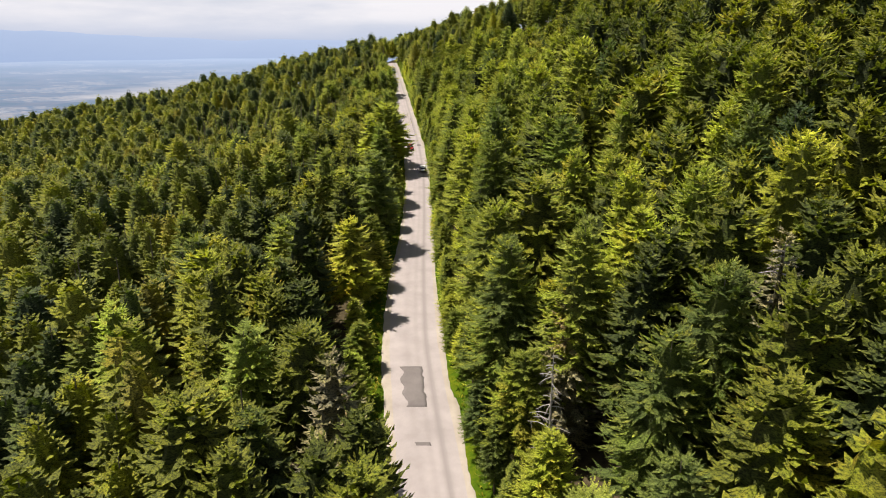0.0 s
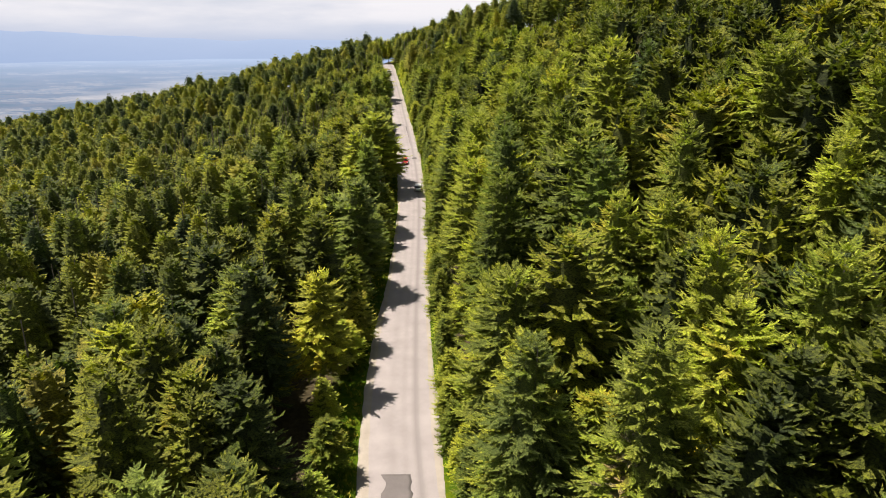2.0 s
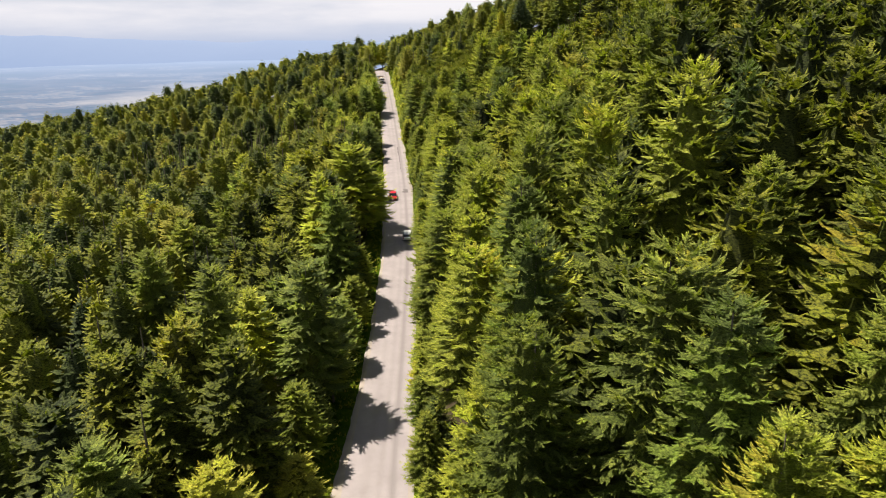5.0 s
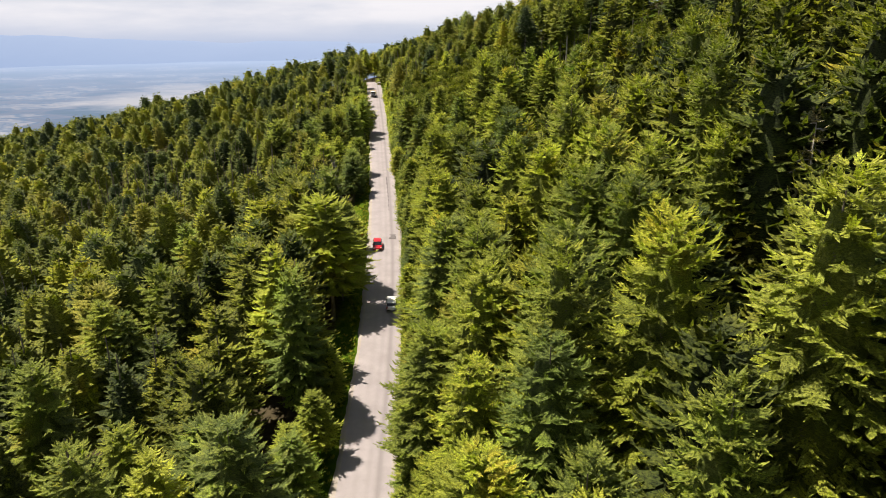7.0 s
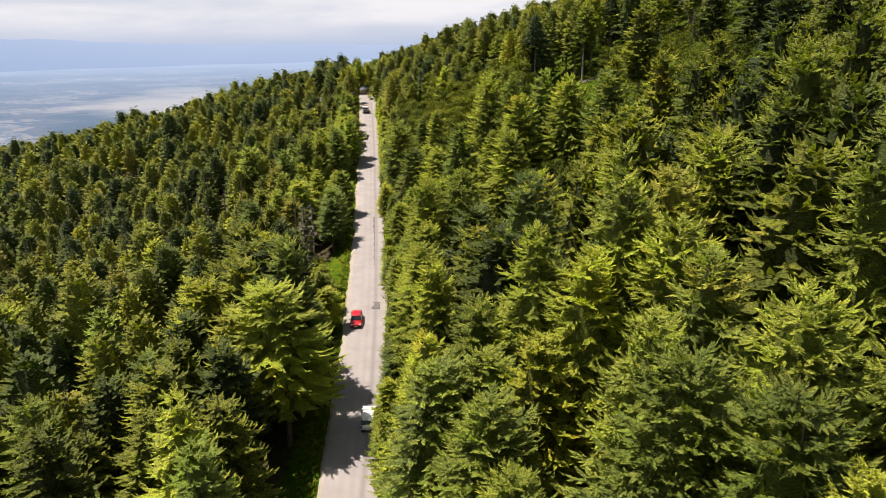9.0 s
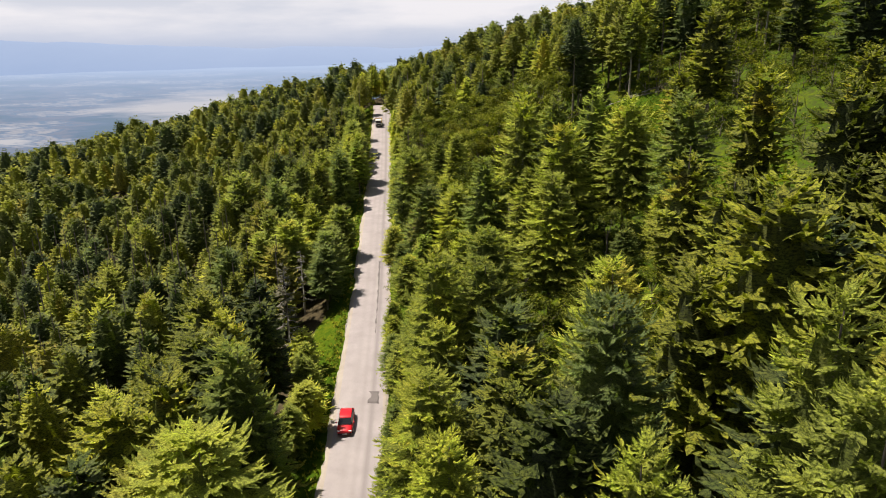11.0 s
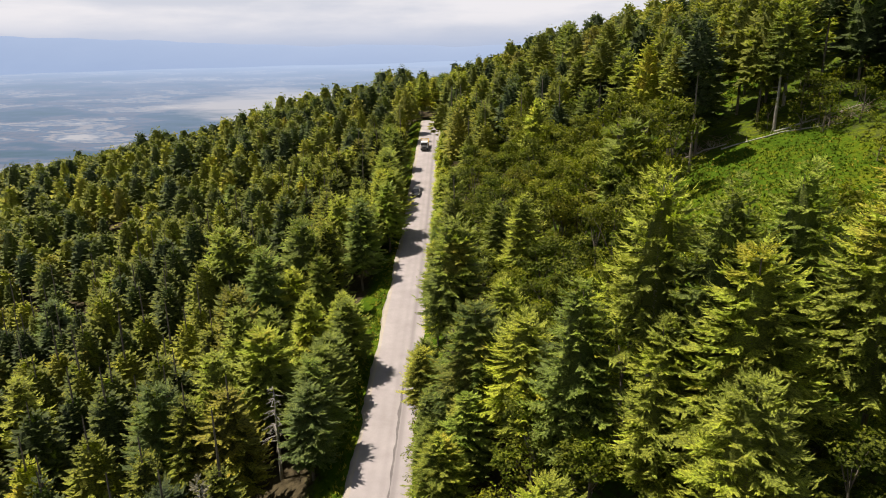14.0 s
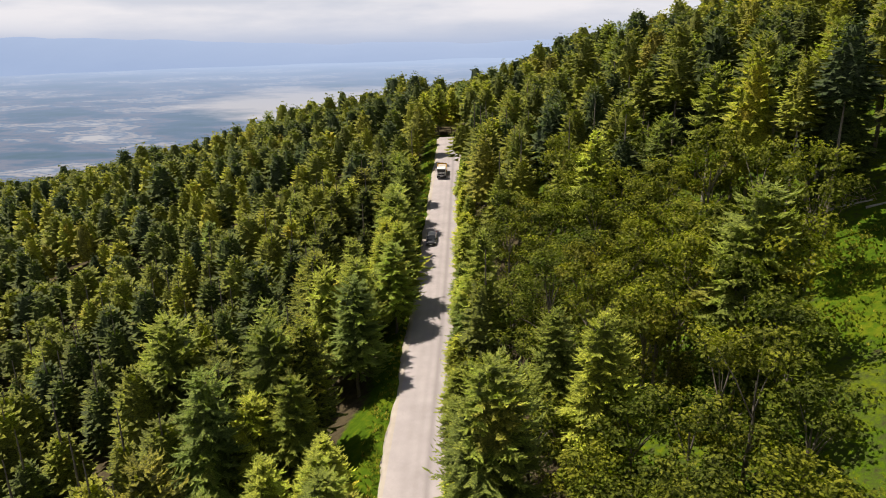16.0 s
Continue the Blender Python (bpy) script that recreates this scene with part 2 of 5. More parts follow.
def road_z(y):
    y = np.asarray(y, float)
    z = np.interp(y, RY, RZ)
    past = np.clip(y - 392, 0, None)
    return np.where(y > 392, RZ[-1] - 0.0005 * past ** 2 - 0.01 * past, z)


def half_paved(y):
    """Half the width of the asphalt."""
    return np.interp(y, WIDE_Y, PAVED)


def half_wide(y):
    """Half the width with the gravel shoulders."""
    return np.interp(y, WIDE_Y, WIDE)


PLAIN_Z = -225.0


def wave(x, y, scale, seed):
    """Smooth unevenness from a few crossed waves."""
    rng = np.random.default_rng(seed)
    out = 0
    for k in range(5):
        a, p, f = rng.uniform(0, 6.28), rng.uniform(0, 6.28), rng.uniform(0.6, 1.7)
        out = out + np.sin((x * math.cos(a) + y * math.sin(a)) * f * 6.28 / scale + p)
    return out / 5


def ground_z(x, y):
    x, y = np.asarray(x, float), np.asarray(y, float)
    d = x - road_x(y)
    z = road_z(y)
    steep = np.clip((y - 150) / 110, 0, 1)
    # uphill side
    w = half_wide(y) + 0.5
    r = np.clip(d - w, 0, None)
    up = 0.46 - 0.06 * steep - 0.17 * np.clip((y - 305) / 80, 0, 1)
    right = up * np.minimum(r, 110) + 0.25 * np.clip(r - 110, 0, None) + 1.2 * (1 - np.exp(-r / 3))
    # downhill side
    q = np.clip(-d - w, 0, None)
    bank = (0.10 + 0.45 * steep) * np.minimum(q, 12)
    left = -bank - (0.22 + 0.08 * steep) * np.clip(np.minimum(q, 62) - 12, 0, None) - 0.17 * np.clip(q - 62, 0, None)
    rough = wave(x, y, 46, 3) * np.clip((np.abs(d) - 6) / 25, 0, 1) * 1.8 + wave(x, y, 9, 5) * np.clip((np.abs(d) - w) / 6, 0, 1) * 0.25
    h = z + right + left + rough
    h = h + 5.5 * np.clip((-d - 14) / 30, 0, 1) * np.exp(-((x + 85) / 60) ** 2 - ((y - 452) / 65) ** 2)      # the shoulder that makes the skyline
    far = np.maximum(np.maximum(y - 640, np.abs(x + 40) - 470), -y - 90)
    fall = np.clip(far / 700, 0, 1)
    fall = fall * fall * (3 - 2 * fall)
    return h * (1 - fall) + PLAIN_Z * fall


def mesh_object(name, verts, faces, mat, attrs=None, smooth_faces=False, parent=None):
    """A mesh from arrays: verts (n, 3), faces (m, 3 or 4), and attributes of one number a vertex."""
    verts, faces = np.asarray(verts, np.float32), np.asarray(faces, np.int32)
    me = bpy.data.meshes.new(name)
    k = faces.shape[1]
    me.vertices.add(len(verts))
    me.vertices.foreach_set("co", verts.ravel())
    me.loops.add(faces.size)
    me.loops.foreach_set("vertex_index", faces.ravel())
    me.polygons.add(len(faces))
    me.polygons.foreach_set("loop_start", np.arange(0, faces.size, k, dtype=np.int32))
    me.update(calc_edges=True)
    me.validate()
    for key, values in (attrs or {}).items():
        me.attributes.new(key, "FLOAT", "POINT").data.foreach_set("value", np.asarray(values, np.float32))
    me.materials.append(mat)
    if smooth_faces:
        me.polygons.foreach_set("use_smooth", np.ones(len(faces), bool))
    ob = new(name, me)
    if parent is not None:
        ob.parent = parent
    return ob


def grid_faces(nu, nv):
    i = np.arange(nu * nv).reshape(nu, nv)
    return np.stack([i[:-1, :-1], i[1:, :-1], i[1:, 1:], i[:-1, 1:]], -1).reshape(-1, 4)


# openings in the woods where grass grows: centre x, y, radii along x, y
CLEARINGS = ((35, 268, 11.5, 15), (33, 308, 6.5, 7), (41, 313, 6.5, 6.5), (48, 321, 6.5, 7), (54, 332, 6.5, 8), (24, 318, 4, 6), (41, 226, 6.5, 8),
             (-21.8, 267, 3, 8), (-16.6, 222, 3, 7), (-11.4, 165, 2.4, 6), (-8.9, 76, 1.6, 7))
# dark openings between the trunks, with bare ground: centre x, y, radii along x, y
GAPS = ((29.3, 120.5, 3.2, 8), (15.2, 228.5, 4, 3), (20, 86.3, 2.2, 2.6), (1, 262, 1.5, 2))


def gap(x, y):
    """True inside a dark opening."""
    out = np.zeros(np.shape(np.asarray(x, float) + np.asarray(y, float)), bool)
    for cx, cy, rx, ry in GAPS:
        out = out | (((x - cx) / rx) ** 2 + ((y - cy) / ry) ** 2 < 1)
    return out


def clearing(x, y):
    """Above 0 inside an opening, up to 1 at its middle."""
    best = np.full(np.shape(np.asarray(x, float) + np.asarray(y, float)), -9.0)
    for cx, cy, rx, ry in CLEARINGS:
        best = np.maximum(best, 1 - np.sqrt(((x - cx) / rx) ** 2 + ((y - cy) / ry) ** 2))
    return best


def grass_amount(x, y):
    d = np.abs(x - road_x(y))
    verge = np.clip(1 - (d - half_wide(y)) / np.where(x < road_x(y), 7.0, 5.0), 0, 1) * (y < 400)
    open_ = np.clip(clearing(x, y) * 4 + 0.6, 0, 1)
    upper = np.clip((y - 172) / 25, 0, 1) * np.clip((x - road_x(y) - 8) / 10, 0, 1) * np.clip((130 - (x - road_x(y))) / 20, 0, 1) * np.clip((400 - y) / 30, 0, 1) * 0.46
    return np.maximum(np.maximum(verge * 0.9, open_), upper)


def axis(parts):
    out = [np.arange(a, b, s) for a, b, s in parts]
    return np.concatenate(out + [[parts[-1][1]]])


def build_ground():
    xs = axis([(-4900, -1300, 300), (-1300, -480, 60), (-480, -120, 10), (-120, 90, 2.0), (90, 360, 10), (360, 1300, 60), (1300, 4900, 300)])
    ys = axis([(-4900, -1000, 400), (-1000, -100, 60), (-100, 30, 8), (30, 400, 2.5), (400, 660, 8), (660, 1400, 40), (1400, 4900, 250)])
    gx, gy = np.meshgrid(xs, ys, indexing="ij")
    gz = ground_z(gx, gy)
    d = np.abs(gx - road_x(gy))
    gz = np.where((d < half_wide(gy) + 0.4) & (gy < 396), gz - 0.3, gz)
    ob = mesh_object("ground", np.stack([gx, gy, gz], -1).reshape(-1, 3), grid_faces(len(xs), len(ys)), mat_ground,
                     {"grass": grass_amount(gx, gy).ravel()}, smooth_faces=True)
    tagged(ob, "wooded mountainside with needle litter and patches of bright grass", "ground", kind="structure")


build_ground()


def strip(name, mat, offsets, lifts, y0, y1, step, half, track=None, ragged=0.0, seed=1):
    """A band along the road; offsets are shares of the half width that half(y) gives."""
    r = np.random.default_rng(seed)
    ys = np.arange(y0, y1 + step, step)
    rows = []
    wob = np.convolve(r.normal(0, 1, len(ys) + 8), np.ones(9) / 9, mode="valid") * ragged
    fine = r.normal(0, ragged * 0.25, len(ys))
    far = max(abs(v) for v in offsets)
    for o, h in zip(offsets, lifts):
        side = math.copysign(1, o)
        rows.append(np.stack([road_x(ys) + o * half(ys) + (side * (wob + fine) if abs(o) > far - 0.16 and ragged else 0), ys, road_z(ys) + h], -1))
    v = np.stack(rows, 0).reshape(-1, 3)
    return mesh_object(name, v, grid_faces(len(offsets), len(ys)), mat, {"track": np.repeat(track if track is not None else np.zeros(len(offsets)), len(ys))}, smooth_faces=True)


def build_road():
    off = np.linspace(-1, 1, 25)
    crown = 0.06 * (1 - off ** 2)
    # wheel tracks are darker, above all those of the uphill lane
    tr = 0.9 * np.exp(-((off - 0.52) / 0.12) ** 2) + 0.35 * np.exp(-((off - 0.12) / 0.10) ** 2) + 0.25 * np.exp(-((off + 0.3) / 0.14) ** 2)
    tagged(strip("road", mat_road, off, crown, -60, 392, 1.5, half_paved, tr, ragged=0.10), "pale worn asphalt mountain road with darker wheel tracks", "road", kind="structure")
    for side in (-1, 1):
        o = np.array([0.72, 0.88, 1.0, 1.10]) * side
        hs = np.array([-0.03, 0.012, -0.03, -0.36])
        s = strip("shoulder", mat_gravel, o, hs, -60, 392, 1.0, half_wide, ragged=0.25, seed=4 + side)
        tagged(s, "strip of pale gravel and dust beside the asphalt", "road shoulder", kind="structure")


build_road()

# ---- far valley and mountains ----
def haze_material(name, scale, stretch, stops, near, far, y0, y1, mixing, dry=None):
    """A far surface that glows by itself; haze is mixed into its colour, paler and bluer the farther it lies."""
    m, n, l, b = material(name)
    pos = world_pos(n)
    mp = n.new("ShaderNodeMapping")
    mp.inputs["Scale"].default_value = stretch
    l.new(pos, mp.inputs["Vector"])
    nz = noise_node(n, l, scale, 7.0, 0.62, mp.outputs["Vector"])
    r = ramp(n, stops)
    l.new(nz.outputs["Fac"], r.inputs["Fac"])
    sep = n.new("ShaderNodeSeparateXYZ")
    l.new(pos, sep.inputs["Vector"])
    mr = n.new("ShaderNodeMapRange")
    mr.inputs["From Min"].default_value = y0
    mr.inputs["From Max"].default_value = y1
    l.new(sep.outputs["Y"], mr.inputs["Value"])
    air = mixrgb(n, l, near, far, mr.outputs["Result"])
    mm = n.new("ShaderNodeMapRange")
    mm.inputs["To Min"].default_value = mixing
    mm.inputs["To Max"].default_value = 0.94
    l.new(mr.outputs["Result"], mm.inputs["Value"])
    land = r.outputs["Color"]
    if dry:
        # pale dry fields spread round one spot of the plain, with ragged edges
        cx, cy, rx, ry, tint = dry
        mv = n.new("ShaderNodeMapping")
        mv.inputs["Location"].default_value = (-cx / rx, -cy / ry, 0)
        mv.inputs["Scale"].default_value = (1 / rx, 1 / ry, 0)
        l.new(pos, mv.inputs["Vector"])
        ln = n.new("ShaderNodeVectorMath")
        ln.operation = "LENGTH"
        l.new(mv.outputs["Vector"], ln.inputs[0])
        rag = n.new("ShaderNodeMath")
        rag.operation = "MULTIPLY_ADD"
        l.new(nz.outputs["Fac"], rag.inputs[0])
        rag.inputs[1].default_value = -2.2
        l.new(ln.outputs["Value"], rag.inputs[2])
        edge = n.new("ShaderNodeMapRange")
        edge.inputs["From Min"].default_value = 0.25
        edge.inputs["From Max"].default_value = -0.45
        l.new(rag.outputs[0], edge.inputs["Value"])
        land = mixrgb(n, l, land, tint, edge.outputs["Result"])
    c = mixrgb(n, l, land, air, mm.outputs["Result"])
    # nearly unlit: its daylight and haze are put into the emission
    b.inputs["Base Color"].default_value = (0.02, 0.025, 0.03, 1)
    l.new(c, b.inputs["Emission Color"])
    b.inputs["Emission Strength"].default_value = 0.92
    b.inputs["Roughness"].default_value = 1.0
    b.inputs["Specular IOR Level"].default_value = 0.0
    return m


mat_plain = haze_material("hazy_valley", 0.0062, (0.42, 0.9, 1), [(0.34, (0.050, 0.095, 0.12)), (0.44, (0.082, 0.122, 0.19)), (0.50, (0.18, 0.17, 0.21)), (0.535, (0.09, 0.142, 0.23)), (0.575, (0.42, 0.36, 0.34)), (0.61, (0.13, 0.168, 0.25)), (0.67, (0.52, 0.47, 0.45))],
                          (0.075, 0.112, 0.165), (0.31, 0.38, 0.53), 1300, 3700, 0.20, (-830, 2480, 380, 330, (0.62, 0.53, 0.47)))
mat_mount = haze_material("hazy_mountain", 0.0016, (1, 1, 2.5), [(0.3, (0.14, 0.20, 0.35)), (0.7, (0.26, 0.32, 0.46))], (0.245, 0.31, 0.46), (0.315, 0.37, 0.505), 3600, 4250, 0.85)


def build_distance():
    xs, ys = np.linspace(-4400, 2600, 60), np.linspace(1250, 4300, 40)
    gx, gy = np.meshgrid(xs, ys, indexing="ij")
    gz = PLAIN_Z + 6 + 270 * (gy - 1250) / 3050 + 4 * wave(gx, gy, 900, 21)
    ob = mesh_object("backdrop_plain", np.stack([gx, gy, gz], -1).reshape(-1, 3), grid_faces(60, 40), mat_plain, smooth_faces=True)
    tagged(ob, "hazy blue valley plain with pale fields far below", "valley", kind="structure")
    # a long mountain range behind the plain
    us, vs = np.linspace(-4300, 2400, 140), np.linspace(0, 1, 9)
    gu, gv = np.meshgrid(us, vs, indexing="ij")
    crest = 165 + 45 * wave(gu, 0 * gu, 2600, 8) + 14 * wave(gu, 0 * gu, 700, 9) + 4 * wave(gu, gv * 300, 240, 10)
    crest = crest - np.clip((gu + 2200) / 1800, 0, 1) * 75
    low = PLAIN_Z + 195
    gz = low + (crest - low) * np.sin(gv * math.pi / 2) ** 1.4
    gy = 3650 + gv * 600 + 60 * wave(gu, gv * 500, 800, 12) - 0.00003 * gu * gu
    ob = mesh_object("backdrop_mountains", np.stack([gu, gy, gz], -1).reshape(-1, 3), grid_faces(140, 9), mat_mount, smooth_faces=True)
    tagged(ob, "pale blue mountain range fading into haze", "mountains", kind="structure")


build_distance()


# ---- trees ----
def tube(points, radii, sides=6):
    """Verts and quads of a bent tapering stem."""
    pts, radii = np.asarray(points, float), np.asarray(radii, float)
    ang = np.arange(sides) * 2 * math.pi / sides
    way = np.gradient(pts, axis=0)
    way /= np.linalg.norm(way, axis=1, keepdims=True) + 1e-9
    ref = np.where(np.abs(way[:, 2:3]) > 0.9, np.array([[1.0, 0, 0]]), np.array([[0, 0, 1.0]]))
    a = np.cross(way, ref)
    a /= np.linalg.norm(a, axis=1, keepdims=True) + 1e-9
    b = np.cross(way, a)
    v = pts[:, None] + radii[:, None, None] * (a[:, None] * np.cos(ang)[None, :, None] + b[:, None] * np.sin(ang)[None, :, None])
    n = len(pts)
    i = np.arange(n * sides).reshape(n, sides)
    j = np.roll(i, -1, axis=1)
    return v.reshape(-1, 3), np.stack([i[:-1], j[:-1], j[1:], i[1:]], -1).reshape(-1, 4)


def join(pieces):
    """Joins (verts, quads) pairs."""
    vs, fs, k = [], [], 0
    for v, f in pieces:
        vs.append(v)
        fs.append(f + k)
        k += len(v)
    return np.concatenate(vs), np.concatenate(fs)


def blades(base, way, side, up, length, width, fold):
    """Folded leaf-shaped quads: arrays of base, direction and half-width direction."""
    tip = base + way * length[:, None]
    mid = base + way * (0.42 * length)[:, None] + up * (fold * width)[:, None]
    left = mid + side * (0.5 * width)[:, None]
    right = mid - side * (0.5 * width)[:, None]
    v = np.stack([base, left, tip, right], 1)
    n = len(base)
    return v.reshape(-1, 3), np.arange(n * 4).reshape(n, 4)


def taper(u, low, p):
    """The share of its full radius that a crown has at the share u of its height: a blunt cone over a skirt."""
    foot = 0.75 + 0.25 * min(1.0, max(0.0, (u - low) / 0.16))
    return min(1.0, (max(0.0, 1 - u) / 0.55) ** p) * foot


def fir_crown(seed, height, radius, tiers, boughs, fingers, low=0.10, p=0.75, core=0.5):
    """The needled boughs of a fir: arching flat sprays in loose tiers round an inner cone coloured dark like shade,
    each spray a fan of narrow finger-like twigs. Returns verts, quads and a colour value for each vertex.
    """
    g = np.random.default_rng(seed)
    lean = g.normal(0, 0.012, 2)
    bulge = g.uniform(0.86, 1.12, 8)
    V, F, A, k = [], [], [], 0
    seg = 7 if fingers > 3 else 6
    us = np.linspace(low, 0.94, 6 if fingers > 3 else 7)
    a = np.arange(seg) * 6.283 / seg
    rings = []
    for u in us:
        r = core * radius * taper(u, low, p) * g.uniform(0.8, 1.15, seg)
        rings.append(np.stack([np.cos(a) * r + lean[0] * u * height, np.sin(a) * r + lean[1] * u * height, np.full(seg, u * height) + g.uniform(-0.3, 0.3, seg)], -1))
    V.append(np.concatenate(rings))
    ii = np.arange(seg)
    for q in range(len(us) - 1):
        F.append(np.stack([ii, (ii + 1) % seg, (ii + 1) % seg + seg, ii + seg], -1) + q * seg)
    # 0.03 paints shade on the inner cone, 0.12 leaves it undarkened
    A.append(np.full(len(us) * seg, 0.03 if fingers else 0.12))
    k += len(us) * seg

    def spine(s, r, el):
        return r * (s * el - 0.20 * s ** 2 + 0.26 * s ** 5 + 0.10)

    c = fingers
    body = 0.45 if c > 6 else 0.65 if c > 3 else 0.85
    for u in low + (0.99 - low) * np.linspace(0, 1, tiers) ** 0.90:
        r0 = radius * taper(float(u), low, p) + 0.22
        n = max(4, int(round(boughs * (0.35 + 0.65 * r0 / radius))))
        az = g.uniform(0, 6.28) + (np.arange(n) + g.uniform(-0.38, 0.38, n)) * 6.283 / n
        uu = np.clip(u + g.uniform(-0.40, 0.40, n) / tiers, low * 0.8, 0.995)
        k1, k2 = g.integers(3, 8, 2)
        lobe = np.sin(k1 * az + g.uniform(0, 6.28)) + 0.7 * np.sin((k1 + k2) * az + g.uniform(0, 6.28))
        r = r0 * g.uniform(0.80, 1.12, n) * bulge[(az / 6.283 * 8).astype(int) % 8] * (1 + 0.06 * lobe)
        el = (-0.20 if c > 3 else -0.50) + (0.75 if c > 3 else 0.90) * uu ** 5 + g.normal(0, 0.10, n)
        roll = g.normal(0, 0.16, n)
        wide = (2.5 * r / n + 0.05) * g.uniform(0.8, 1.2, n)
        bend = g.normal(0, 0.10, n)
        ca, sa, hu = np.cos(az)[:, None], np.sin(az)[:, None], (uu * height)[:, None]
        rr, ww, ee, be = r[:, None], wide[:, None], el[:, None], bend[:, None]

        def place(ahead, across, rise):
            return np.stack([ca * ahead - sa * across + lean[0] * hu, sa * ahead + ca * across + lean[1] * hu, rise + hu], -1)

        # the flat body of the spray, roofed along its spine
        S = np.array([[0.22, 0.62, 0.88 if c > 6 else 1.0, 0.62] if c else [0.52, 0.78, 1.04, 0.78]])
        X = np.array([[0.0, body, 0.0, -body]]) * g.uniform(0.8, 1.2, (n, 4))
        P = place(rr * S, X * ww + be * rr * S ** 2, spine(S, rr, ee) - 0.30 * np.abs(X) * ww + X * ww * np.sin(roll)[:, None] - 0.05)
        V.append(P.reshape(-1, 3))
        F.append(np.arange(n * 4).reshape(n, 4) + k)
        k += n * 4
        # lower boughs come out darker, for older needles and painted shade together
        fresh_lit = (0.35 + 0.65 * uu)[:, None] * g.uniform(0.55, 1.15, (n, 1))
        # low values paint shade on the spray's body, beneath its fingers
        A.append((np.array([[0.0, 0.10, 0.22, 0.10] if c > 6 else [0.05, 0.25, 0.8, 0.25] if c else [0.12, 0.42, 0.75, 0.42]]) * fresh_lit).ravel())
        if not c:
            continue
        # the fingers, by turns on either side, the last one straight ahead
        ts = np.tile(np.linspace(0.42, 0.92, c), (n, 1)) + g.uniform(-0.04, 0.04, (n, c))
        sgn = np.where(np.arange(c) % 2 == 0, 1.0, -1.0)[None, :] * np.ones((n, 1))
        sgn[:, -1] = g.uniform(-0.2, 0.2, n)
        turn = sgn * (1.15 - 0.75 * ts) + g.normal(0, 0.14, (n, c))
        ln = ((0.20 + 0.72 * ww) if c > 6 else (0.24 + 0.95 * ww)) * (1.25 - 0.5 * np.abs(ts - 0.62) / 0.3) * g.uniform(0.75, 1.2, (n, c))
        ln[:, -1] *= 1.1
        slope = ee - 0.40 * ts + 1.3 * ts ** 4
        lift = np.clip(slope * np.cos(turn), -0.8, 0.9) - 0.22 * np.abs(np.sin(turn)) + np.sin(roll)[:, None] * np.sin(turn) + g.normal(0.04, 0.12, (n, c)) + 0.8 * np.clip(ts - 0.72, 0, 1)
        base = place(rr * ts, be * rr * ts ** 2, spine(ts, rr, ee) + g.uniform(0.0, 0.10, (n, c))).reshape(-1, 3)
        yaw, lift = (az[:, None] + turn).ravel(), lift.ravel()
        way = np.stack([np.cos(yaw) * np.cos(lift), np.sin(yaw) * np.cos(lift), np.sin(lift)], -1)
        tilt = g.normal(0, 0.30, n * c)
        side = np.stack([-np.sin(yaw) * np.cos(tilt), np.cos(yaw) * np.cos(tilt), np.sin(tilt)], -1)
        ln = ln.ravel()
        v, f = blades(base, way, side, np.cross(way, side), ln, ln * g.uniform(0.26, 0.40, n * c) * (1.0 if c > 5 else 1.35 if c > 3 else 1.7), g.uniform(-0.45, -0.15, n * c))
        V.append(v)
        F.append(f + k)
        k += len(v)
        b = (0.45 + 0.55 * ts) * fresh_lit * g.uniform(0.75, 1.2, (n, c))
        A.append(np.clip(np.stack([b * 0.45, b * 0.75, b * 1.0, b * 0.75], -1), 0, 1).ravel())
    return np.concatenate(V), np.concatenate(F), np.concatenate(A)


def stem(seed, height, girth, bare=()):
    """A tapering trunk, with dead snags on its bare stretch."""
    rng = np.random.default_rng(seed)
    k = 7
    zs = np.linspace(-0.8, height * 0.97, k)
    wob = np.cumsum(rng.normal(0, 0.05, (k, 2)), axis=0)
    pieces = [tube(np.column_stack([wob, zs]), girth * np.linspace(1.15, 0.12, k), 7)]
    for u in bare:
        az, ln = rng.uniform(0, 6.28), rng.uniform(0.8, 2.2)
        o = np.array([np.interp(u * height, zs, wob[:, 0]), np.interp(u * height, zs, wob[:, 1]), u * height])
        e = np.array([math.cos(az), math.sin(az), rng.uniform(-0.35, 0.15)]) * ln
        pieces.append(tube([o, o + e * 0.5 + np.array([0, 0, 0.08]), o + e], [0.05, 0.035, 0.012], 4))
    return join(pieces)


def thing(name, label, category, group=""):
    return tagged(new(name), label, category, group)


def make_fir(seed, radius, low, p, fine=False, tiers=16, needles=None, label="dark green fir tree with yellow-green shoot tips", bare=0, girth=0.24):
    """A fir 20 m tall."""
    t = thing("fir_tree", label, "tree", "firs on the mountainside")
    v, f = stem(seed + 50, 20.0, girth, [low * (0.35 + 0.6 * q / max(1, bare)) for q in range(bare)])
    mesh_object("trunk", v, f, mat_bark_grey if bare > 5 else mat_bark, smooth_faces=True, parent=t)
    v, f, age_shade = fir_crown(seed, 20.0, radius * 1.27, tiers + (8 if fine else 3), 14 if fine else 12, 12 if fine else 6, low, p, 0.38 if bare > 5 else 0.5)
    mesh_object("crown", v, f, needles or mat_fir, {"age_shade": age_shade}, parent=t)
    return t


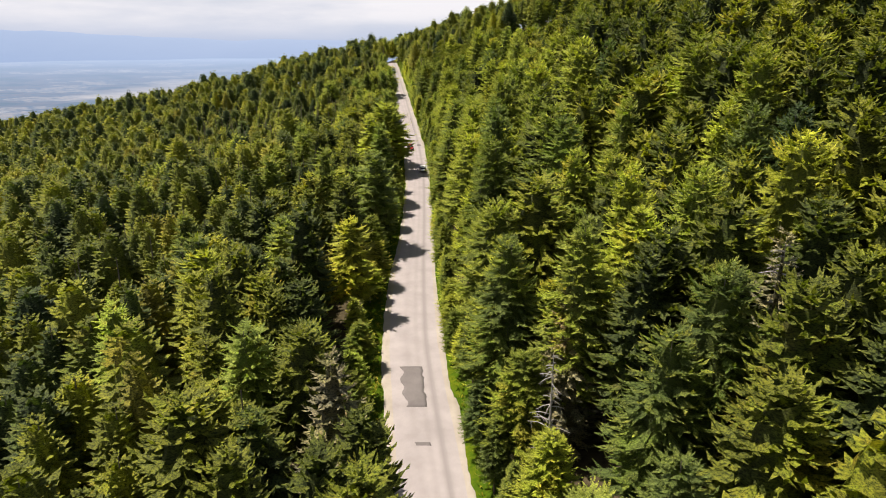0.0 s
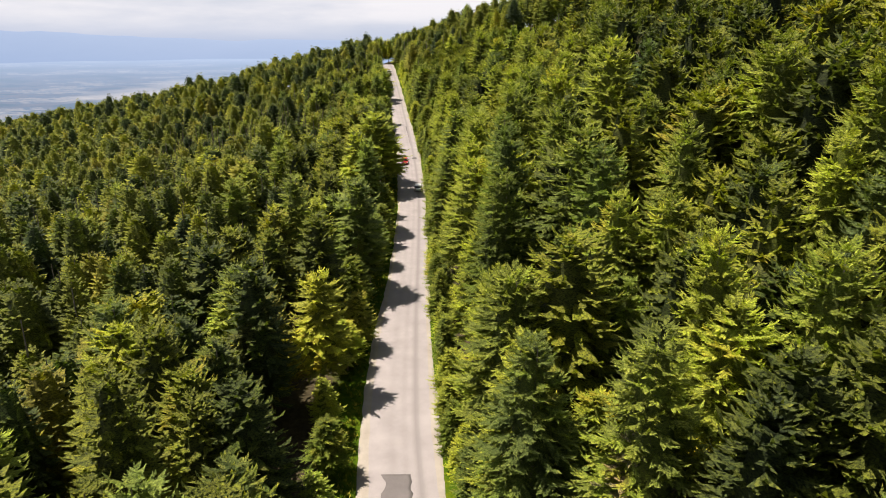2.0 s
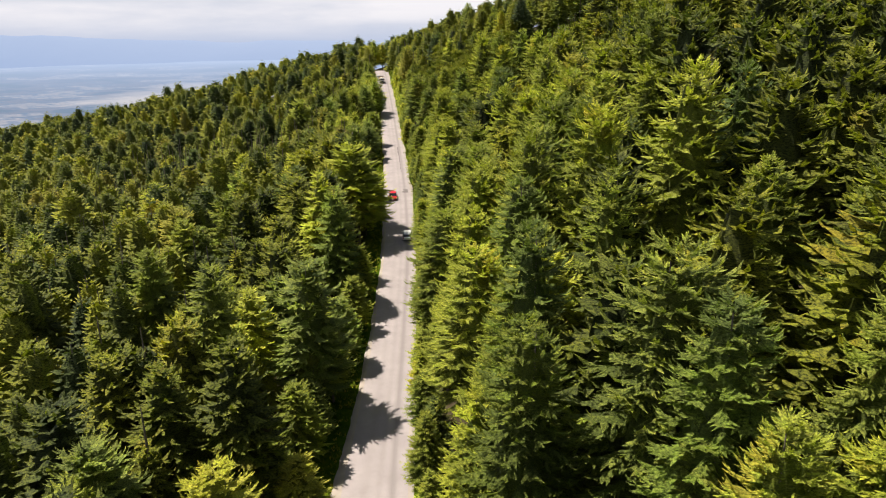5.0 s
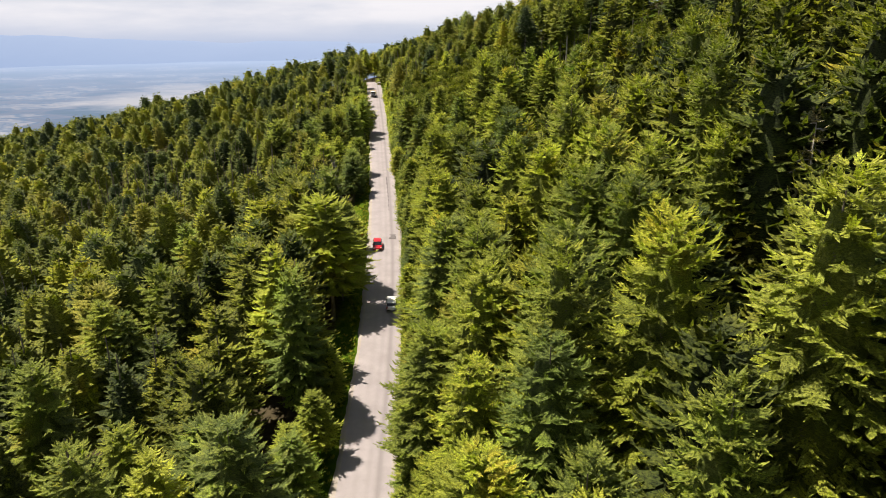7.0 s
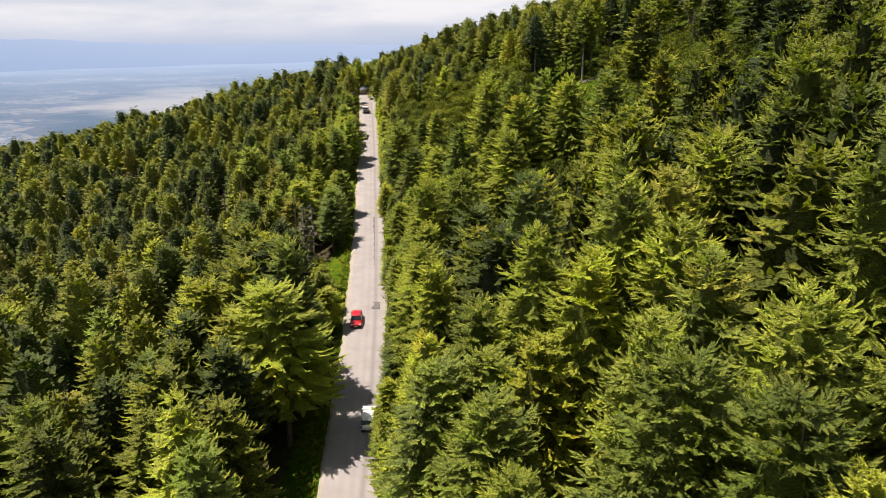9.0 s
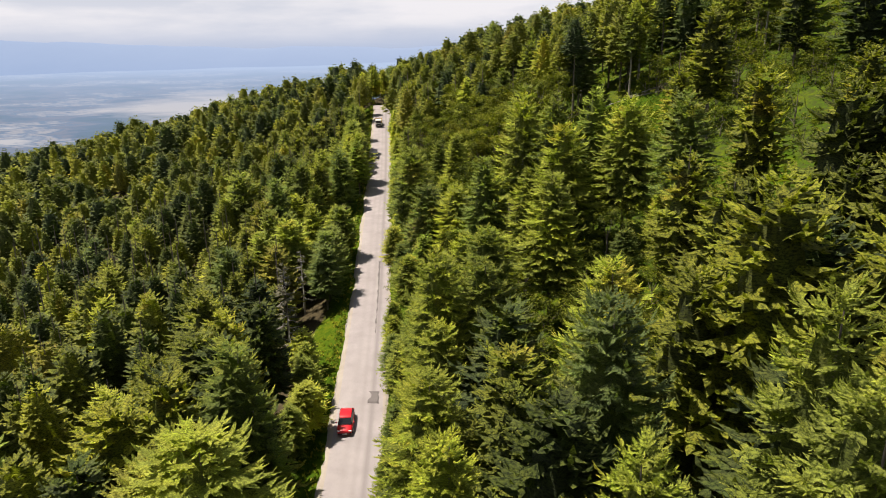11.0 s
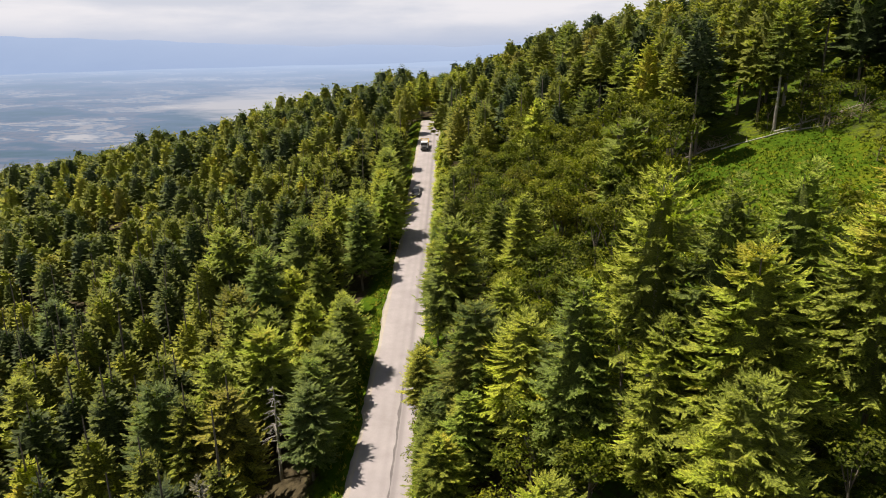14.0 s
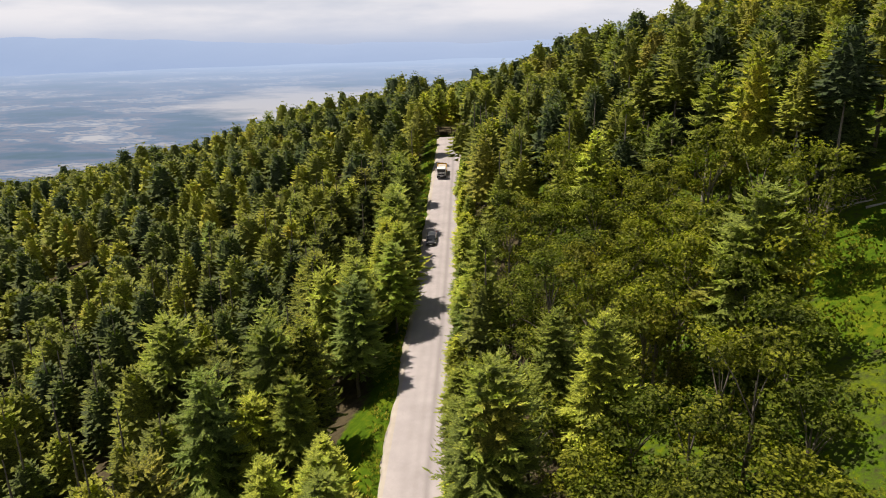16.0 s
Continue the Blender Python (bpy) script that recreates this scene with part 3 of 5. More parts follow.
GOLD_LABEL = "fir with a golden yellow-green top full of young shoots"
BLUE_LABEL = "dull bluish green fir with dense flat boughs"
TALL_LABEL = "tall fir with a bare lower trunk and a high crown"
def fir_kinds(fine):
    """Nine firs of differing girth and colour; fine ones carry more and narrower shoots."""
    plain = [make_fir(seed, rad, low, p, fine) for seed, rad, low, p in ((11, 3.6, 0.26, 0.54), (12, 3.1, 0.22, 0.62), (13, 3.9, 0.30, 0.46), (14, 3.3, 0.24, 0.66), (15, 3.7, 0.32, 0.50), (16, 3.0, 0.22, 0.56))]
    gold = [make_fir(seed, rad, 0.24, p, fine, needles=mat_fir_gold, label=GOLD_LABEL) for seed, rad, p in ((17, 3.7, 0.48), (18, 3.3, 0.55))]
    return plain + gold + [make_fir(19, 3.4, 0.24, 0.60, fine, needles=mat_fir_blue, label=BLUE_LABEL)]


FIRS, FINE = fir_kinds(False), fir_kinds(True)
TALL = [make_fir(21, 3.5, 0.45, 0.6, True, tiers=9, bare=9, girth=0.27, label=TALL_LABEL), make_fir(22, 3.2, 0.50, 0.65, True, tiers=8, bare=9, girth=0.25, label=TALL_LABEL)]
GREY = [make_fir(31, 3, 0.10, 0.8, tiers=14, needles=mat_grey_needles, bare=4, label="dying fir with greyish brown thinning needles")]

placed = []                      # x, y, crown radius of every tree


def put_tree(template, x, y, top, turn, wide=1.0):
    """Stands a 20 m template at x, y with its top at that height; the stretch along the road gets the fine kinds."""
    if template in FIRS and 0 < x - float(road_x(y)) < 44 and 44 < y < 262:
        template = FINE[FIRS.index(template)]
    z = float(ground_z(x, y))
    k = min(max((top - z) / 20.0, 0.35), 1.45)
    m = Matrix.Translation((x, y, z)) @ Matrix.Rotation(turn, 4, "Z") @ Matrix.Diagonal((*(2 * ((k ** 0.6 if k < 1 else k ** 0.25) * wide,)), k, 1))
    placed.append((x, y, 3.0 * wide))
    return copy_thing(template, m)


# trees whose tops stand out: x, y, height of the top
RIGHT_FIRS = ((5.9, 83, 22.2), (20.6, 79.6, 29.8), (19.6, 61.9, 26.5), (30.9, 66.3, 36.3), (7.5, 100, 29.3), (4.7, 111, 27.7), (21.6, 74.5, 28.7), (2.0, 132, 26), (14.2, 137.8, 39.5), (20, 135.3, 41.4), (26, 134.6, 42.3), (26.4, 162.7, 44.8), (1.4, 184, 32.5), (-2.5, 227, 28.2), (3.9, 208.5, 33.1), (11.6, 218.3, 39.1), (1.8, 254.3, 39.6), (-6.7, 249.5, 37.4), (-1.5, 260, 37.7), (10.4, 118.6, 37.4), (16.1, 117.1, 39.2), (8.1, 98.8, 33.4), (16.6, 152.3, 43.9), (14.2, 389.1, 60))
LEFT_FIRS = ((-25.5, 240, 27), (-30, 236, 26), (-24.5, 251, 27.5), (-30.5, 243.5, 28), (-33.5, 231, 25), (-61, 196.8, 17.5), (-76.9, 177.1, 11.7), (-31.6, 83.2, 16), (-44.8, 91.3, 7.7), (-13, 122.6, 23.2), (-60.8, 132.5, 15), (-19.6, 174.4, 25.3), (-50.1, 223.2, 19.6), (-73.1, 227.1, 11.6), (-40.4, 157.6, 20.9), (-25.9, 292, 29.3), (-30.1, 260.7, 27.3), (-74.7, 337.1, 23.6), (-90.9, 290, 8), (-46.2, 254, 16.1), (-41.4, 333.8, 34), (-62.7, 331.4, 25.5), (-29.9, 265.2, 33), (-50.2, 275.4, 23.6), (-24.5, 277.5, 33.5), (-22, 289.5, 34), (-21.8, 296, 35), (-27.5, 288.5, 35), (-29, 281.5, 33), (-64.2, 468.2, 48), (-30.7, 131.6, 7.7), (-25.4, 98, 16.7), (-38.8, 183, 22.1), (-30, 470, 47.7), (-118, 474, 35), (-19.2, 123.2, 20), (-17.6, 128.4, 19.5), (-23.5, 126.5, 20))
MORE_FIRS = ((54, 298, 64), (59.5, 300, 66), (65, 318, 71), (71, 323, 73), (48.5, 299, 62), (18.2, 130.9, 39), (19, 148.5, 41.5), (8, 231, 36), (0, 240, 34))
GOLD_FIRS = ((34.7, 74.9, 41.6), (30.5, 55.9, 34.6), (-14, 62, 15), (24, 100, 37), (22, 207, 34), (27, 211, 37.5), (18.5, 213, 33))
TALL_FIRS = ((39.3, 284.3, 63), (43, 292.2, 66), (30.8, 295.7, 61), (27, 302, 58), (22, 347.8, 60), (20.4, 327.3, 60), (12, 296, 50), (-25.5, 283, 34), (73, 294, 72), (18, 298, 56), (-38.5, 154.7, 20), (-35.6, 154.3, 19), (50, 302, 68), (57, 306, 70), (70, 327, 76), (78, 312, 77), (84, 300, 78), (68, 303, 73), (90, 318, 80), (76, 336, 78), (13, 393.3, 64.3), (12.5, 357, 63), (11.4, 222.3, 48.3), (28.6, 209.5, 49), (61, 284, 71), (66.5, 287, 73), (72, 284, 75), (64, 276, 70), (78, 289, 77), (57, 279, 68))
END_FIRS = ((-37, 396, 47), (-33.5, 398, 49), (-29.5, 397.5, 48), (-26, 399, 49), (-22.5, 397, 50), (-35, 403, 48), (-27.5, 404, 49), (-19, 395, 50))
FILL_FIRS = ((-18.6, 232.5, 25), (7.8, 57, 14), (11.8, 66, 18), (9.8, 78.5, 19), (8.6, 45, 13))
STAND_A = ((15.7, 74.4, 23.8), (30.9, 97.0, 39.7), (14.6, 91.3, 33.8), (-24.9, 165.7, 24.3), (-45.0, 110.6, 14.3), (9.8, 103.7, 29.1), (31.1, 72.8, 36.0), (6.9, 150.0, 31.4), (11.7, 125.3, 36.6), (18.7, 127.0, 38.2), (-28.3, 186.2, 25.2), (-84.3, 279.6, 13.0), (5.4, 130.1, 31.8), (14.8, 135.0, 38.7), (-26.8, 262.1, 28.8), (-70.5, 255.3, 10.5), (0.7, 199.1, 31.9), (35.9, 67.8, 36.0), (16.4, 43.3, 22.4), (20.4, 44.9, 26.5), (23.8, 59.4, 30.8), (18.7, 64.6, 30.5), (16.3, 80.3, 29.8), (6.3, 66.8, 22.2), (-19.4, 59.3, 15.8), (-38.0, 70.6, 13.6), (14.7, 104.9, 35.8))
STAND_B = ((9.5, 106.6, 30.8), (9.0, 114.3, 33.4), (20.9, 155.6, 43.4), (28.4, 143.4, 49.0), (27.7, 113.3, 42.9), (-21.0, 116.8, 24.7), (-36.6, 137.1, 20.3), (-45.3, 171.7, 18.2), (-13.8, 148.4, 25.8), (14.4, 179.2, 39.3), (5.6, 189.1, 36.3), (23.8, 217.0, 47.5), (5.9, 202.3, 35.5), (-4.2, 223.4, 26.0), (-36.1, 279.3, 29.5), (2.1, 227.3, 34.9), (-2.1, 231.4, 34.7), (6.3, 222.6, 40.0), (-27.8, 246.0, 27.3), (-96.3, 334.2, 13.7), (-49.0, 323.3, 33.1), (14.5, 263.0, 47.4), (-34.4, 344.2, 37.5), (-33.2, 258.3, 30.7), (-79.7, 291.1, 15.2), (15.9, 85.5, 33.1), (6.8, 64.0, 23.2))
STAND_C = ((12.9, 57.8, 26.8), (6.5, 73.9, 24.5), (7.0, 90.8, 29.9), (22.9, 83.8, 35.6), (34.3, 89.0, 43.0), (-24.5, 95.3, 16.0), (-33.5, 86.2, 17.4), (-14.3, 95.2, 17.3), (17.3, 156.5, 45.5), (18.0, 141.3, 41.6), (13.5, 149.8, 39.2), (6.4, 154.6, 33.9), (3.1, 150.1, 30.9), (10.9, 156.4, 39.1), (-16.9, 152.4, 27.4), (-60.0, 243.3, 18.0), (-33.4, 160.3, 22.7), (-14.8, 182.6, 31.2), (33.2, 162.6, 52.3), (1.3, 189.2, 36.7), (11.8, 166.3, 41.3), (20.5, 222.7, 48.7), (14.9, 219.0, 48.3), (13.5, 207.0, 40.5), (15.8, 215.7, 45.0), (3.7, 295.0, 47.9), (-10.2, 283.9, 37.7), (-45.5, 273.1, 29.5))
WIDE_FIRS = ((-14.2, 173.5, 28.3), (22.0, 111.2, 43.0))
GREY_FIRS = ((-9.4, 49.5, 17.5), (12, 57.2, 20.5), (-37, 138, 14))
rng = np.random.default_rng(7)


def edge_room(x, y):
    """How far from the road's middle line a trunk may stand."""
    left = x < road_x(y)
    return half_wide(y) + np.where(left, 1.7, np.interp(y, (105, 125, 195, 215), (1.7, 1.7, 1.5, 1.0)))


def beside_road(x, y):
    """Moves a tree that would stand on the road to its edge."""
    d, rim = x - float(road_x(y)), float(edge_room(x, y))
    return float(road_x(y)) + math.copysign(rim, d) if abs(d) < rim and y < 396 else x


for spots, kinds in ((STAND_A + STAND_B + STAND_C + RIGHT_FIRS + LEFT_FIRS + MORE_FIRS + FILL_FIRS + END_FIRS, FIRS), (WIDE_FIRS, FIRS[:6:2]), (GOLD_FIRS, FIRS[6:8]), (TALL_FIRS, TALL), (GREY_FIRS, GREY)):
    for x, y, top in spots:
        pick = kinds[int(rng.integers(len(kinds)))]
        if kinds is FIRS and 176 < y < 216 and x > -2:
            pick = FIRS[(6, 7, 0)[int(rng.integers(3))]]      # yellower firs above this stretch
        put_tree(pick, beside_road(x, y), y, top, rng.uniform(0, 6.28), rng.uniform(0.92, 1.1) * (1.25 if spots is WIDE_FIRS else 1.0))

# the row along the lower edge of the road, open where grass comes down to it
for y in np.arange(52, 330, 4.1):
    y = float(y) + rng.uniform(-1.2, 1.2)
    x = float(road_x(y)) - float(half_wide(y)) - (rng.uniform(3.0, 5.0) if y < 100 else rng.uniform(1.7, 4.2) if y < 180 else rng.uniform(2.6, 5.0))
    if clearing(x, y) < -0.15 and all((x - a) ** 2 + (y - b) ** 2 > 9 for a, b, _ in placed):
        put_tree(FIRS[int(rng.integers(9 if y < 228 else 6))], x, y, float(ground_z(x, y)) + (rng.uniform(3, 5.5) if y < 100 or 186 < y < 216 else rng.uniform(5, 10) if y < 228 else rng.uniform(8, 12) if y < 276 else rng.uniform(12, 16)), rng.uniform(0, 6.28), rng.uniform(0.9, 1.1))

# smaller firs crowd the upper edge
for y in np.arange(46, 345, 5.2):
    y = float(y) + rng.uniform(-1.4, 1.4)
    x = float(road_x(y)) + float(half_wide(y)) + rng.uniform(0.9, 2.2)
    if all((x - a) ** 2 + (y - b) ** 2 > 7 for a, b, _ in placed):
        put_tree(FIRS[int(rng.integers(9))], x, y, float(ground_z(x, y)) + rng.uniform(5, 10), rng.uniform(0, 6.28), rng.uniform(0.72, 0.9))

# room for the broad-leaved trees and snags that follow
BROAD = ((16.3, 58.7, 16), (-57.8, 180.8, 13), (3, 236, 9), (6, 243, 11), (1, 246, 8), (12, 252, 12), (17, 262, 11), (7, 262, 12), (13, 272, 13), (2, 272, 9), (8, 284, 12), (20, 282, 11),
         (-2, 284, 9), (14, 205, 9), (9, 196, 8), (20, 194, 9), (2, 200, 8), (27, 228, 9), (20, 216, 9), (-4, 218, 8), (33, 216, 10), (4, 300, 11), (24, 312, 10), (-7, 262, 8), (16, 230, 9), (22, 272, 9), (17, 290, 12), (10, 267, 10), (-3, 292, 9), (1, 262, 9), (-6, 275, 8), (11, 279, 11), (4, 252, 9), (9, 300, 10), (-8, 300, 9), (0, 310, 9), (15, 255, 10), (21, 212, 9), (25, 218, 8), (30, 208, 8), (11, 232, 9), (22, 300, 10),
         (26, 203, 8), (20, 203.5, 8), (16.5, 200.5, 8), (23, 198.5, 8), (30, 200, 9), (26.5, 195, 8), (17.5, 195.5, 8), (31.5, 205, 8))
BROAD += tuple((float(road_x(y)) + 10.5 + (7.0 * k + 3.3 * (j % 2)), y + 1.7 * (k % 2), 9) for j, y in enumerate(np.arange(180.0, 300, 6.2)) for k in range(3))
BROAD = tuple(b for b in BROAD if not gap(b[0], b[1]) and all((b[0] - a) ** 2 + (b[1] - c) ** 2 > 7 for a, c, _ in placed))
SNAGS = ((9.3, 50.5, 17.6), (24.8, 45.6, 29), (-19.6, 213.5, 28), (-23, 234.5, 24), (31.5, 131.7, 44), (20.4, 350.3, 58.5))
for x, y, _ in BROAD:
    placed.append((x, y, 1.9))
for x, y, _ in SNAGS[:3]:
    placed.append((x, y, 3.4))


# ---- the rest of the woods ----
def scatter():
    """Places for trees: a jittered lattice, thinned by what stands there already."""
    r = np.random.default_rng(3)
    pts = []
    step = 6.5
    ny = 0
    y = -75.0
    while y < 505:
        s = step * (1.0 if y < 330 else 1.0 + 0.25 * (y - 330) / 270)
        off = (ny % 2) * 0.5 * s
        half_l = max(14 + 0.72 * y, 95)
        half_r = max(min(16 + 0.7 * y, 55 + 0.5 * y), 90)
        for x in np.arange(-half_l, min(half_r, 130), s):
            pts.append((x + off + r.uniform(-0.36, 0.36) * s, y + r.uniform(-0.36, 0.36) * s))
        y += s * 0.88
        ny += 1
    p = np.array(pts)
    d = p[:, 0] - road_x(p[:, 1])
    keep = ~((np.abs(d) < edge_room(p[:, 0], p[:, 1])) & (p[:, 1] < 396))
    keep &= (clearing(p[:, 0], p[:, 1]) < 0.0) & ~gap(p[:, 0], p[:, 1])
    # thinner stand above the road near the openings
    thin = (p[:, 1] > 190) & (p[:, 1] < 350) & (d > 26) & (d < 62)
    keep &= ~(thin & (r.uniform(0, 1, len(p)) < 0.2))
    shrubs = (p[:, 1] > 193) & (p[:, 1] < 284) & (p[:, 0] > 26.5) & (d < 84)
    keep &= ~(shrubs & (r.uniform(0, 1, len(p)) < 0.86))
    keep &= r.uniform(0, 1, len(p)) > 0.05
    gz = ground_z(p[:, 0], p[:, 1])
    keep &= gz < 92
    # shrubs and broad-leaved trees take the place of firs above the road here
    mixed = (p[:, 1] > 178) & (p[:, 1] < 305) & (d > 8) & (d < np.where(p[:, 1] < 218, 25, 37))
    keep &= ~(mixed & (r.uniform(0, 1, len(p)) < np.where(p[:, 1] < 236, 0.85, np.where(p[:, 1] < 274, 0.96, 0.8))))
    q = np.array(placed)
    for x, y, c in q:
        keep &= (p[:, 0] - x) ** 2 + (p[:, 1] - y) ** 2 > (c * 1.25) ** 2
    return p[keep]


SPOTS = scatter()
DIST = SPOTS[:, 0] - road_x(SPOTS[:, 1])
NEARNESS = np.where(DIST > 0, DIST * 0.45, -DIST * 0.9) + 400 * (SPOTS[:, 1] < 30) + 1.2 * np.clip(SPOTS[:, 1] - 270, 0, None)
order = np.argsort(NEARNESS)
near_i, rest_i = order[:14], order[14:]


KNOWN = np.array(STAND_A + STAND_B + STAND_C + RIGHT_FIRS + LEFT_FIRS + MORE_FIRS + TALL_FIRS)
KNOWN_H = np.clip(KNOWN[:, 2] - ground_z(KNOWN[:, 0], KNOWN[:, 1]), 9, 27)


def height_noise(x, y):
    """How tall the firs grow at x, y: as their neighbours, and 18 m where no neighbour is near."""
    w = 1 / (((KNOWN[:, 0] - x) ** 2 + (KNOWN[:, 1] - y) ** 2) / 60 + 1) ** 2
    d = x - float(road_x(y))
    low = 3.5 * min(1, max(0, (y - 335) / 25)) * min(1, max(0, (d + 8) / 8)) * min(1, max(0, (45 - d) / 15))      # the saddle over the road's end
    return float(((w * KNOWN_H).sum() + 0.05 * 18) / (w.sum() + 0.05)) - low + 0.8 * float(wave(x, y, 30, 31)) - 1.0


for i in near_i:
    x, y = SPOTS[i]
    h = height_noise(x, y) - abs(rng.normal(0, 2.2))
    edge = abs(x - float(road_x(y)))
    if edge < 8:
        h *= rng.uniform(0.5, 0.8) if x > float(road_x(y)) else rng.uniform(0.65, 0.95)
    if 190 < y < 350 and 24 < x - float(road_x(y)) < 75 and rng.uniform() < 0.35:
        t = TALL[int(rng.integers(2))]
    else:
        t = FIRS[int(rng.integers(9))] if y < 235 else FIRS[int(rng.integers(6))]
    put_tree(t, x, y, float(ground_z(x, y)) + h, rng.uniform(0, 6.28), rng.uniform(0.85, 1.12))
for t in FIRS + FINE + TALL + GREY:
    for o in list(t.children_recursive) + [t]:
        bpy.data.objects.remove(o)


def woods(name, idx, variants, label, trunk_sides):
    """Many firs joined into one mesh."""
    r = np.random.default_rng(len(idx))
    which = r.integers(0, len(variants), len(idx))
    V, F, A, T, k = [], [], [], [], 0
    tv, tf = tube([(0, 0, -1), (0, 0, 8), (0, 0, 17)], [0.26, 0.18, 0.05], trunk_sides)
    for w, (v0, f0, a0) in enumerate(variants):
        sel = idx[which == w]
        for i in sel:
            x, y = SPOTS[i]
            z = float(ground_z(x, y))
            h = (height_noise(x, y) + r.normal(0, 1.6)) / 20
            tall = 190 < y < 350 and 24 < x - float(road_x(y)) < 75 and r.uniform() < 0.35
            an = r.uniform(0, 6.28)
            c, s = math.cos(an), math.sin(an)
            wide = h ** 0.6 * r.uniform(0.82, 1.12) * (0.8 if tall else 1.0)
            vv = v0
            if tall:
                vv = v0 * np.array([1, 1, 0.55]) + np.array([0, 0, 10.5])
                h *= 1.12
            P = np.column_stack([(vv[:, 0] * c - vv[:, 1] * s) * wide + x, (vv[:, 0] * s + vv[:, 1] * c) * wide + y, vv[:, 2] * h + z])
            V.append(P)
            F.append(f0 + k)
            k += len(P)
            A.append(a0)
            T.append(np.full(len(P), r.uniform(0, 1)))
    return mesh_object(name, np.concatenate(V), np.concatenate(F), mat_fir_stuff, {"age_shade": np.concatenate(A), "tone": np.concatenate(T)})


def trunks_of(name, idx, sides):
    r = np.random.default_rng(5)
    pieces = []
    for i in idx:
        x, y = SPOTS[i]
        z = float(ground_z(x, y))
        pieces.append(tube([(x, y, z - 1), (x, y, z + 8), (x, y, z + 16.5)], [0.26, 0.18, 0.05], sides))
    v, f = join(pieces)
    return mesh_object(name, v, f, mat_bark, smooth_faces=True)


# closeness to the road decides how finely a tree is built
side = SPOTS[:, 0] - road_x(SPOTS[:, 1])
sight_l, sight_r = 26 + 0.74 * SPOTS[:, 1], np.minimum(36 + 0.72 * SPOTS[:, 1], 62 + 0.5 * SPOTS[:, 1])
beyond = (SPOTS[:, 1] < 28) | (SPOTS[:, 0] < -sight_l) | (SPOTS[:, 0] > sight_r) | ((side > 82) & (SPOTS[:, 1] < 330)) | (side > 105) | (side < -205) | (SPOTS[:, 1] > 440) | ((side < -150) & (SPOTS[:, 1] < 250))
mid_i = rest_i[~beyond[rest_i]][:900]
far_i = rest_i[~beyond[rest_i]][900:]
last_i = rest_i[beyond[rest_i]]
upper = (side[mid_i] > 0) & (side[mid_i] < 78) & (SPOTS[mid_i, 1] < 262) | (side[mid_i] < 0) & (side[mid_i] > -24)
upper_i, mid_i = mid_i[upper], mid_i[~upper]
MID = [fir_crown(q, 20.0, rad * 1.3, 19, 20, 0, 0.34, p, 0.72) for q, rad, p in ((41, 3.4, 0.52), (42, 2.9, 0.60), (43, 3.7, 0.45), (44, 3.2, 0.48))]
FAR = [fir_crown(q, 20.0, rad * 1.32, 12, 14, 0, 0.45, p, 0.72) for q, rad, p in ((51, 3.5, 0.50), (52, 3.1, 0.60), (53, 3.8, 0.45))]
LAST = [fir_crown(q, 20.0, rad * 1.1, 4, 5, 0, 0.5, p, 0.8) for q, rad, p in ((54, 4.0, 0.5), (55, 3.6, 0.6))]
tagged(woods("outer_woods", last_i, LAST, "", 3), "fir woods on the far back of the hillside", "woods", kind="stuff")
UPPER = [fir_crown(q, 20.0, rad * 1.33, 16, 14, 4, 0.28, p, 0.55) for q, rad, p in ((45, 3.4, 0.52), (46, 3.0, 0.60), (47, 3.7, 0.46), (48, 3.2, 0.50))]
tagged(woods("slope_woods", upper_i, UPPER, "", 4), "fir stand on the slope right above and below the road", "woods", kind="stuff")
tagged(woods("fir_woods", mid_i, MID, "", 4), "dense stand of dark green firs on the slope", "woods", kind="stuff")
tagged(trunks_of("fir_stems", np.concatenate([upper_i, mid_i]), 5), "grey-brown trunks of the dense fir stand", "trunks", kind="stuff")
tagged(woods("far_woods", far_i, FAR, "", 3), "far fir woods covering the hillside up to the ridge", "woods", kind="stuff")


